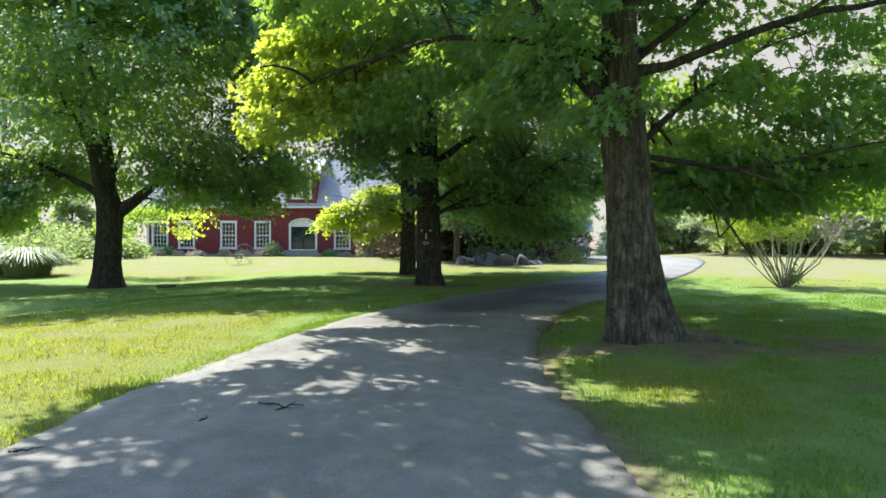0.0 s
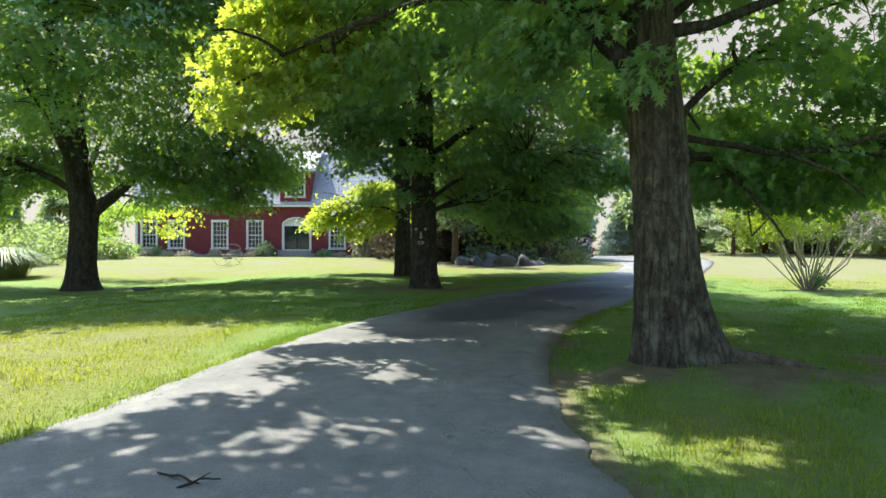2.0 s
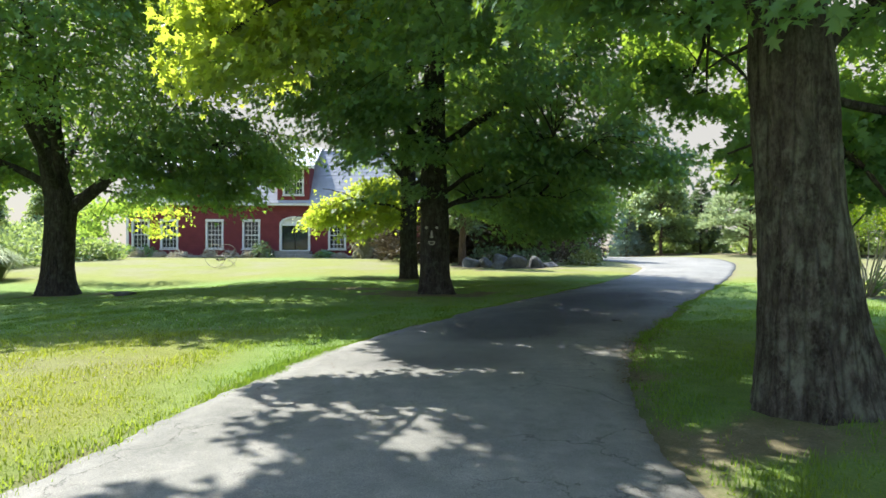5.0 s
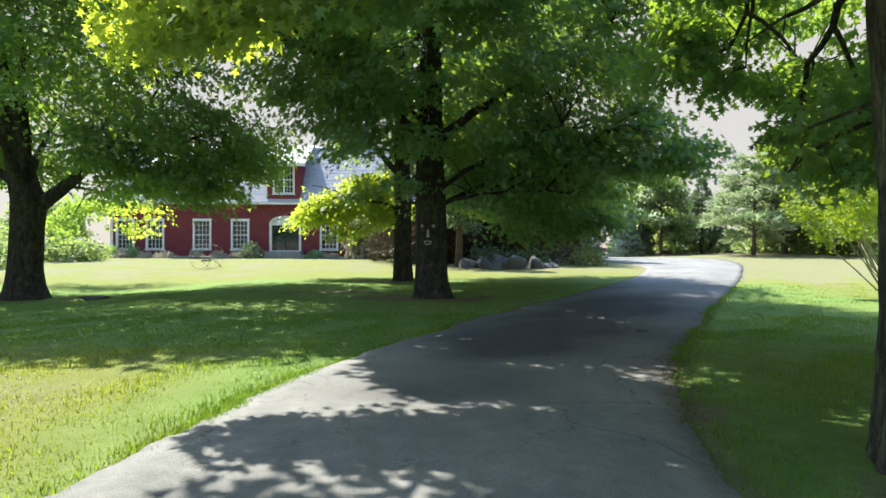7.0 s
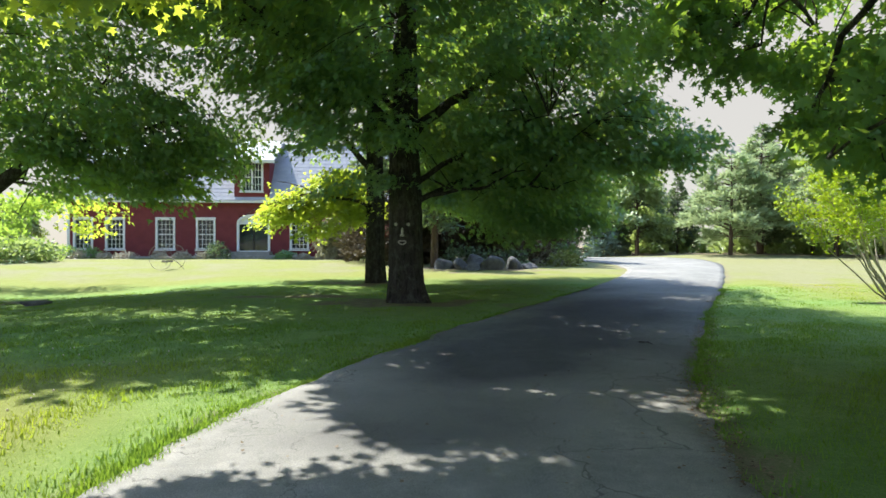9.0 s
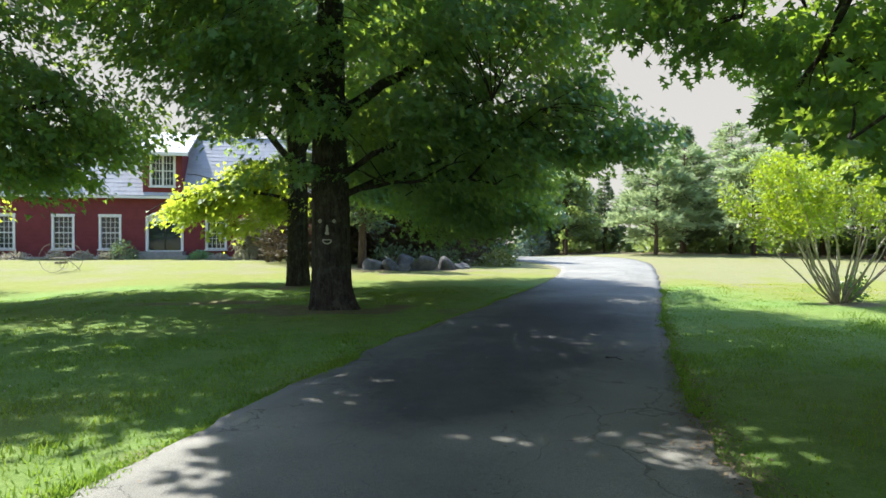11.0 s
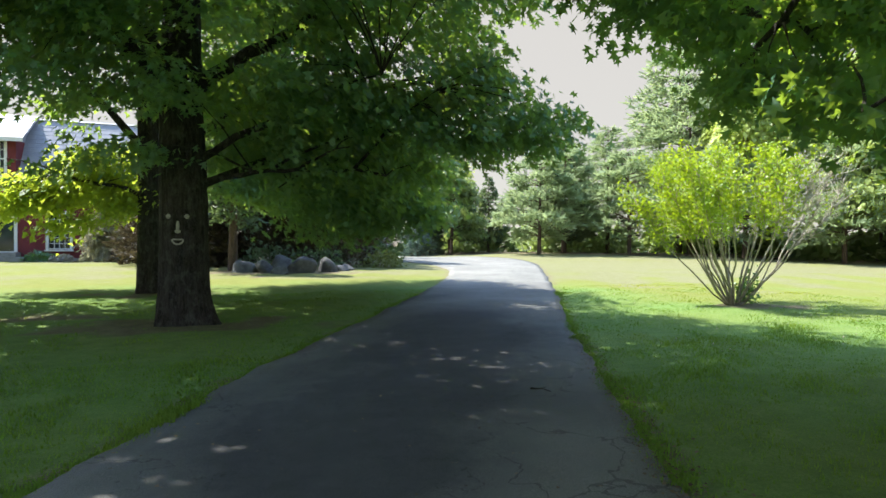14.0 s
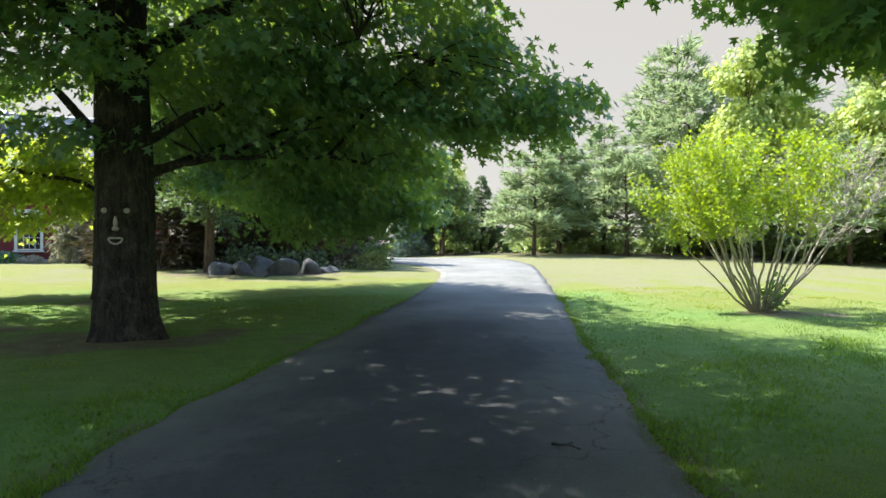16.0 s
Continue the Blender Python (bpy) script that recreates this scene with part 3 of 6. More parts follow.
def broadleaf(name, label, base, trunk_pts, trunk_r, flare, roots, limbs, lobes, shade_lobes, bark, leaf, seed, per, size, kind, spread, big=0.34, twig_every=3, bare=None, sunlit_lobes=()):
    """A broad-leaved tree: trunk, limbs, twigs and a crown of single leaves. All in world metres; the Empty stands at the foot."""
    rng = np.random.RandomState(seed)
    root = new(name)
    root.location = base
    o = np.array(base)
    v, f = trunk_mesh(rng, np.array(trunk_pts) - o, trunk_r, flare, roots, foot_h=0.5 if bark is M_BARK_GREY else 0.38)
    poly_mesh("trunk", v, f, bark, root, True)
    nodes = []
    for a, b, r0, rise in limbs:
        p = bend(a, b, rise, 14, rng, 0.07)
        r = np.linspace(r0, 0.025, 14) * np.concatenate([[1.25], np.ones(13)])
        v, f = sweep(p - o, r, 9, 0.04, rng)
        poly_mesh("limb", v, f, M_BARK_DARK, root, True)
        nodes.append(p[4:])
        for q in (5, 7, 9, 11):
            d = unit(p[q] - p[q - 1])
            e = p[q] + unit(d + rng.standard_normal(3) * np.array([0.7, 0.7, 0.3])) * rng.uniform(1.2, 2.2)
            nodes.append(bend(p[q], e, 0.1, 6, rng, 0.05))
    pos, tip, nor, s, C = sprays(rng, lobes, base[:2], per, spread, size, bare=bare)
    chunks = []
    for bit in nodes:
        if len(bit) == 6:
            chunks.append(sweep(bit - o, np.linspace(0.035, 0.012, 6), 5))
    allp = np.concatenate(nodes)
    for c in C[::twig_every]:
        d = np.linalg.norm(allp - c, axis=1) + 1.5 * np.maximum(0, allp[:, 2] - c[2] - 0.8)
        st = allp[np.argmin(d)]
        if np.linalg.norm(st - c) < 4.5:
            chunks.append(sweep(bend(st, c, 0.12 * np.linalg.norm(st - c), 6, rng, 0.05) - o, np.linspace(0.016, 0.004, 6), 4))
    v, f = merge(chunks)
    poly_mesh("twig_work", v, f, bark, root, True)["kind"] = "stuff"
    v, f = leaves(pos - o, tip, nor, s, kind)
    crown = poly_mesh("crown", v, f, leaf, root)
    crown["kind"] = "stuff"
    # sunlight on these boughs is put into the yellowed leaf colour
    if sunlit_lobes:
        pos, tip, nor, s, C = sprays(rng, sunlit_lobes, base[:2], per, spread, size)
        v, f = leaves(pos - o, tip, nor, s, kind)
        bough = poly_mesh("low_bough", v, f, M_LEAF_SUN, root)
        tagged(bough, "yellow-green leaves coloured as sunlit", kind="stuff")
    # lobes above the view, there for the shade they cast
    if shade_lobes and big < 0.2:
        pos, tip, nor, s, C = sprays(rng, shade_lobes, base[:2], 48, 0.48, big)
        v, f = leaves(pos - o, tip, nor, s, LEAF_FOUR)
        poly_mesh("shade_crown", v, f, leaf, root)["kind"] = "stuff"
    elif shade_lobes:
        pos, tip, nor, s, C = sprays(rng, shade_lobes, base[:2], 16, 0.9, big * 1.2)
        v, f = leaves(pos - o, tip, nor, s, LEAF_LOW)
        poly_mesh("shade_crown", v, f, leaf, root)["kind"] = "stuff"
    return tagged(root, label, "tree")


# the large grey-barked maple beside the driveway
mz = hgt(2.62, 8.45)
broadleaf("maple_tree", "large maple with grey lichened bark and spreading roots beside the driveway", (2.62, 8.45, mz),
          [(2.63, 8.45, mz - 0.25), (2.61, 8.45, 0.9), (2.55, 8.46, 1.8), (2.49, 8.47, 2.7), (2.44, 8.49, 3.4), (2.40, 8.5, 4.3), (2.42, 8.5, 7.5), (2.6, 8.5, 11)],
          [0.365, 0.335, 0.305, 0.31, 0.262, 0.235, 0.18, 0.08], 0.20, [(-0.15, 1.9, 0.55), (3.3, 0.22, 0.35), (-1.9, 0.32, 0.4), (1.6, 0.4, 0.5), (-1.0, 0.30, 0.25)],
          [((2.62, 8.6, 2.66), (6.2, 11.4, 5.2), 0.055, -0.15), ((2.62, 8.6, 2.62), (7.6, 10.6, 2.75), 0.045, -0.08), ((2.62, 8.62, 2.55), (4.9, 11.2, 2.2), 0.045, 0.2),
           ((2.36, 8.42, 3.05), (0.6, 8.3, 6.2), 0.125, -0.25), ((2.45, 8.5, 3.75), (4.4, 8.9, 5.3), 0.055, 0.1), ((2.5, 8.7, 3.5), (3.9, 13.9, 4.4), 0.055, 0.8),
           ((2.35, 8.6, 3.9), (-2.9, 11.1, 3.9), 0.05, 0.55), ((2.55, 8.4, 3.7), (8.8, 8.8, 5.2), 0.07, 0.3), ((2.6, 8.75, 3.0), (4.9, 14.2, 3.1), 0.05, 0.6),
           ((2.4, 8.3, 4.6), (1.0, 3.5, 7.5), 0.13, 0.3), ((2.5, 8.3, 4.6), (5.5, 5.0, 8.0), 0.10, 0.3), ((2.35, 8.4, 4.8), (-4.4, 7.0, 7.4), 0.13, 0.5)],
          [(-0.9, 10.9, 4.0, 0.8, 0.3, 0.4, 15),
           (-1.0, 11.4, 4.9, 1.2, 0.4, 0.5, 20), (0.1, 10.0, 4.5, 0.7, 0.7, 0.35, 6), (0.85, 8.5, 3.45, 0.55, 0.5, 0.4, 14), (1.5, 8.3, 3.9, 0.6, 0.6, 0.3, 14), (1.3, 9.2, 4.7, 0.8, 0.8, 0.4, 10), (2.05, 7.85, 3.15, 0.45, 0.3, 0.2, 4),
           (-1.6, 11.5, 5.5, 1.3, 1.0, 0.6, 34), (1.3, 7.6, 4.4, 0.7, 0.7, 0.3, 9),
           (4.2, 9.4, 3.75, 1.0, 0.8, 0.35, 12), (5.5, 10.2, 3.4, 1.0, 0.9, 0.4, 16), (6.8, 10.6, 3.9, 1.2, 1.0, 0.5, 20), (8.3, 10.4, 3.8, 1.3, 1.2, 0.6, 22),
           (4.2, 10.6, 2.75, 0.9, 0.7, 0.25, 20), (5.6, 10.4, 2.75, 1.0, 0.8, 0.25, 25), (7.0, 10.6, 2.8, 1.1, 1.0, 0.3, 30), (8.6, 10.8, 2.9, 1.2, 1.0, 0.4, 28),
           (4.5, 11.3, 2.3, 0.8, 0.6, 0.2, 24), (5.8, 11.4, 2.3, 0.9, 0.7, 0.25, 30), (7.4, 12.3, 2.4, 1.0, 0.8, 0.3, 28), (9.0, 12.4, 2.5, 1.0, 0.9, 0.4, 22),
           (4.6, 10.2, 5.0, 1.2, 1.0, 0.4, 14), (6.5, 10.5, 5.2, 1.4, 1.1, 0.5, 19), (8.8, 9.5, 5.0, 1.8, 1.5, 0.8, 28), (3.2, 9.2, 4.9, 1.0, 0.9, 0.4, 14),
           (4.1, 12.5, 2.5, 0.3, 0.3, 0.14, 5), (4.75, 13.4, 2.85, 0.35, 0.4, 0.16, 8), (5.2, 14.0, 3.1, 0.4, 0.4, 0.2, 11), (5.45, 15.0, 3.95, 0.4, 0.4, 0.22, 10), (5.0, 14.6, 4.0, 0.4, 0.4, 0.2, 9),
           (3.3, 14.1, 4.6, 0.6, 0.5, 0.22, 15), (4.9, 12.9, 3.7, 0.7, 0.6, 0.3, 14), (3.6, 13.0, 4.9, 0.9, 0.7, 0.25, 18), (2.9, 13.9, 3.9, 0.3, 0.3, 0.12, 5), (4.2, 14.6, 3.9, 0.35, 0.3, 0.14, 7), (3.6, 14.3, 4.15, 0.45, 0.3, 0.15, 8), (6.0, 13.2, 3.6, 0.7, 0.7, 0.4, 17),
           (6.4, 12.4, 4.5, 1.0, 0.9, 0.4, 15), (2.0, 12.9, 5.3, 1.2, 0.8, 0.3, 18), (4.9, 14.3, 4.9, 0.9, 0.8, 0.3, 22), (6.6, 13.7, 2.9, 0.6, 0.6, 0.25, 14), (5.5, 12.3, 2.9, 0.5, 0.5, 0.22, 10), (6.2, 14.6, 4.0, 0.6, 0.6, 0.3, 16)],
          # unseen leaf lobes, positioned by where their shadows fall on drive and lawn
          [(3.4, 7.8, 9.2, 5.4, 5.2, 3.0, 280), (3.0, 4.0, 7.6, 2.6, 2.6, 1.0, 80), (-2.6, 3.2, 7.7, 2.4, 2.2, 0.6, 85), (0.4, 2.2, 8.0, 2.6, 2.4, 0.6, 95),
           (6.4, 6.4, 6.6, 3.6, 4, 1.6, 110), (3.0, 13.0, 8.2, 3.0, 2.2, 0.9, 130), (0.2, 11.9, 8.5, 1.9, 1.7, 0.7, 105), (6.2, 12.6, 8.2, 2.3, 2.1, 0.8, 90), (-0.13, 8.80, 7.30, 0.90, 0.35, 0.25, 26), (0.72, 10.05, 7.40, 0.90, 0.40, 0.25, 28), (0.07, 9.40, 7.30, 0.50, 0.30, 0.25, 14), (2.88, 9.10, 7.50, 1.20, 1.00, 0.25, 44),
           (-1.13, 10.20, 7.30, 0.70, 0.50, 0.25, 24), (-1.93, 8.40, 7.30, 0.60, 0.40, 0.25, 18), (-4.20, 11.34, 7.00, 0.25, 0.15, 0.2, 6), (-3.98, 15.75, 7.40, 0.35, 0.25, 0.25, 11), (-3.68, 14.74, 7.20, 0.40, 0.30, 0.25, 13),
           (-2.69, 14.24, 7.00, 0.90, 0.90, 0.25, 46), (-2.70, 11.46, 7.24, 0.55, 0.45, 0.25, 24), (-1.65, 13.70, 7.12, 0.80, 0.90, 0.25, 32), (-2.22, 16.20, 7.50, 1.10, 0.80, 0.25, 40),
           (-3.99, 15.99, 7.86, 0.50, 0.40, 0.25, 16), (-1.04, 12.62, 7.74, 0.90, 0.90, 0.25, 30), (-4.75, 9.75, 7.12, 0.35, 0.20, 0.25, 10), (-3.79, 10.34, 7.00, 0.40, 0.35, 0.25, 18), (-2.96, 10.23, 7.36, 0.60, 0.50, 0.25, 22),
           (-5.75, 9.21, 7.24, 0.35, 0.10, 0.25, 7), (-5.55, 8.20, 7.12, 0.70, 0.40, 0.25, 14), (-4.39, 8.24, 7.00, 0.80, 0.60, 0.25, 19), (-3.06, 8.93, 7.36, 0.80, 0.60, 0.25, 28), (-3.20, 7.36, 7.24, 0.90, 0.70, 0.25, 19),
           (-4.45, 7.30, 7.12, 0.70, 0.50, 0.25, 14), (-5.29, 6.54, 7.00, 0.90, 0.70, 0.25, 19), (-3.86, 5.93, 7.36, 1.10, 0.80, 0.25, 23), (-2.40, 5.16, 7.24, 0.90, 0.80, 0.25, 28), (-0.18, 11.36, 7.62, 1.20, 0.80, 0.25, 40),
           (1.68, 10.90, 7.50, 1.40, 1.20, 0.25, 56), (0.71, 9.29, 7.86, 1.30, 0.90, 0.25, 46), (-1.10, 7.97, 7.44, 0.90, 0.70, 0.25, 30), (-0.04, 6.81, 7.32, 1.40, 1.00, 0.25, 50), (1.88, 7.30, 7.50, 1.40, 1.20, 0.25, 50),
           (-0.67, 16.70, 8.66, 1.40, 1.10, 0.25, 64), (1.29, 17.54, 8.74, 1.30, 1.20, 0.25, 60), (2.85, 19.39, 8.82, 1.20, 1.20, 0.25, 50), (-0.56, 14.56, 8.00, 1.00, 0.80, 0.25, 34)],
          M_BARK_GREY, M_LEAF, 5, 54, 0.106, LEAF_MID, 0.44, 0.16,
          sunlit_lobes=[(-3.05, 10.85, 3.50, 0.6, 0.16, 0.26, 11), (-2.4, 11.0, 3.75, 0.7, 0.2, 0.4, 18), (-2.6, 11.55, 4.9, 0.8, 0.25, 0.45, 24), (-3.0, 11.2, 4.2, 0.5, 0.2, 0.35, 14), (-1.9, 11.2, 4.3, 0.8, 0.3, 0.5, 20)])

# two darker maples standing one behind the other
az = hgt(-0.45, 20.75)
broadleaf("maple_tree", "dark-trunked maple in shade, low boughs hanging over the lawn", (-0.45, 20.75, az),
          [(-0.45, 20.75, az - 0.25), (-0.48, 20.75, 1.2), (-0.5, 20.75, 2.6), (-0.52, 20.78, 4.2), (-0.5, 20.8, 7), (-0.4, 20.8, 11.5)],
          [0.42, 0.385, 0.375, 0.33, 0.24, 0.08], 0.22, [(-2.4, 0.6, 0.3), (-0.6, 1.0, 0.3), (0.9, 0.4, 0.4), (2.6, 0.35, 0.4), (-1.6, 0.2, 0.25)],
          [((-0.4, 20.6, 2.7), (4.6, 20.2, 4.6), 0.07, 0.25), ((-0.6, 20.6, 4.0), (-4.4, 20.4, 6.8), 0.12, 0.15), ((-0.6, 20.7, 3.9), (-3.0, 20.9, 7.2), 0.09, -0.2), ((-0.45, 20.5, 4.4), (-0.6, 15.6, 7.0), 0.10, 0.3),
           ((-0.4, 20.9, 2.3), (4.4, 24.6, 3.3), 0.08, 0.5), ((-0.4, 20.8, 3.9), (3.9, 20.0, 6.8), 0.13, 0.15), ((-0.6, 20.9, 4.4), (-3.8, 24.0, 8.5), 0.12, 0.3),
           ((-0.35, 20.7, 2.35), (2.9, 20.2, 2.6), 0.05, 0.25)],
          [(-0.5, 20.8, 7.3, 5.4, 5.4, 2.2, 190), (3.2, 20.2, 4.7, 1.9, 2.2, 1.1, 54), (4.5, 19.8, 4.0, 1.0, 1.4, 0.8, 34), (4.6, 20.2, 5.9, 1.1, 1.5, 0.7, 26), (5.0, 19.7, 3.4, 0.5, 0.9, 0.25, 10), (-3.7, 20.8, 6.0, 2.0, 2.4, 0.9, 44), (-2.9, 20.3, 4.6, 1.3, 1.2, 0.35, 22), (-4.6, 20.6, 5.3, 1.0, 1.2, 0.3, 12), (-0.5, 16.4, 6.6, 2.8, 2.0, 0.8, 60), (-1.7, 19.6, 3.9, 1.3, 0.8, 0.4, 22), (-2.0, 19.4, 4.8, 0.9, 0.7, 0.4, 14), (-2.6, 20.6, 5.4, 1.6, 1.6, 0.6, 30), (2.0, 19.9, 3.9, 1.5, 0.7, 0.5, 16), (1.4, 19.4, 5.2, 1.1, 0.8, 0.6, 14), (-1.3, 19.9, 2.8, 0.7, 0.4, 0.15, 7), (3.4, 19.6, 3.3, 1.5, 1.0, 0.35, 16),
           # the two lobes above 8 m are added for their shadow on the lawn
           (2.6, 23.6, 3.1, 1.3, 1.5, 1.1, 55), (4.4, 24.2, 2.5, 1.1, 1.5, 0.9, 55), (5.1, 25.4, 3.6, 1.0, 1.3, 1.1, 36), (3.2, 25.6, 2.2, 1.4, 1.2, 0.7, 40), (2.0, 22.8, 3.6, 1.9, 2.0, 1.1, 60), (2.3, 20.4, 3.5, 1.6, 1.3, 0.8, 26), (3.2, 20.4, 6.4, 2.0, 3.4, 0.9, 40), (3.8, 20.6, 8.3, 1.2, 3.2, 0.5, 45), (2.5, 18.6, 8.4, 2.0, 1.5, 0.5, 36), (4.2, 17.6, 6.6, 1.0, 1.6, 0.6, 20),
           (1.6, 19.2, 3.9, 1.0, 0.7, 0.35, 18), (2.2, 17.8, 5.1, 1.2, 0.9, 0.4, 24), (0.0, 17.0, 6.0, 1.2, 0.8, 0.3, 16), (5.2, 18.8, 3.5, 0.55, 0.7, 0.35, 14), (1.2, 21.6, 3.2, 1.4, 1.0, 0.4, 22), (3.2, 21.8, 2.9, 1.5, 1.1, 0.5, 26), (0.6, 22.4, 4.4, 2.0, 1.2, 0.6, 36), (-1.4, 18.6, 5.0, 1.2, 0.8, 0.4, 20)],
          # unseen lobes added to keep the driveway in shade
          [(-1.71, 23.26, 10.6, 3.8, 5.0, 2.2, 190), (-0.69, 18.52, 7.4, 3.2, 2.4, 1.2, 135), (-4.85, 24.94, 9, 1.9, 2.8, 0.7, 100), (-2.82, 28.79, 9.2, 1.8, 1.7, 0.6, 66), (-3.11, 17.50, 7.3, 1.9, 1.6, 0.7, 75)],
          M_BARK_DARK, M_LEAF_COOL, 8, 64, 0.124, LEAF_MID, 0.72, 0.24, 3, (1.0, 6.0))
bz = hgt(-1.6, 28.1)
broadleaf("maple_tree", "dark maple behind another, sunlit low bough towards the house", (-1.6, 28.1, bz),
          [(-1.6, 28.1, bz - 0.25), (-1.62, 28.1, 1.2), (-1.6, 28.1, 2.8), (-1.65, 28.1, 4.6), (-1.7, 28.1, 8), (-1.6, 28.0, 12)],
          [0.36, 0.325, 0.31, 0.29, 0.2, 0.08], 0.14, [(-2.4, 0.4, 0.35), (-0.4, 0.4, 0.35), (1.4, 0.4, 0.4)],
          [((-1.6, 28.0, 2.5), (-5.4, 28.9, 3.0), 0.06, 0.35), ((-1.6, 28.0, 3.6), (-5.2, 27.0, 7.6), 0.12, 0.2), ((-1.4, 28.0, 3.6), (2.6, 28.6, 6.4), 0.12, 0.3),
           ((-1.5, 28.2, 4.0), (-1.2, 32.6, 7.5), 0.12, 0.3), ((-1.5, 27.9, 4.2), (-2.8, 24.6, 8.6), 0.10, 0.2)],
          [(-0.6, 28.0, 8.0, 3.7, 4.6, 2.3, 170), (-2.7, 28.0, 5.4, 1.2, 1.6, 0.6, 22), (-3.0, 27.6, 4.9, 1.0, 1.2, 0.7, 26), (2.6, 29.0, 4.0, 2.6, 2.6, 1.7, 190), (5.4, 28.4, 3.2, 1.2, 1.2, 0.8, 50), (4.6, 28.2, 4.6, 1.2, 1.2, 0.8, 36), (3.4, 27.6, 2.6, 1.4, 1.0, 0.35, 30), (1.2, 27.4, 2.9, 1.3, 0.9, 0.35, 24), (0.8, 30.0, 6.0, 2.4, 2.4, 1.6, 90)],
          # high unseen lobes added to darken the undergrowth and the drive
          [(-0.20, 30.54, 11.3, 4.4, 4.8, 2.6, 280), (2.49, 29.36, 10.6, 1.7, 3, 1.1, 100), (1.71, 29.84, 9.4, 2.8, 2.4, 0.6, 90), (2.30, 33.00, 10, 2.4, 2.4, 0.9, 90)],
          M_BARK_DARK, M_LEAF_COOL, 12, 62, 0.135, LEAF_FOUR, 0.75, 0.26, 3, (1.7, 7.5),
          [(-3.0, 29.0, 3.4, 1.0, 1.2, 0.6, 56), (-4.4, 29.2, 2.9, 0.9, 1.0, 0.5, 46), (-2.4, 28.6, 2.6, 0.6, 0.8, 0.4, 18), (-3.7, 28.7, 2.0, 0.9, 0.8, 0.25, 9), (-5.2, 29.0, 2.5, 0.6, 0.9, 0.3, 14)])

# the broad maple on the open lawn
lz = hgt(-13.5, 24.9)
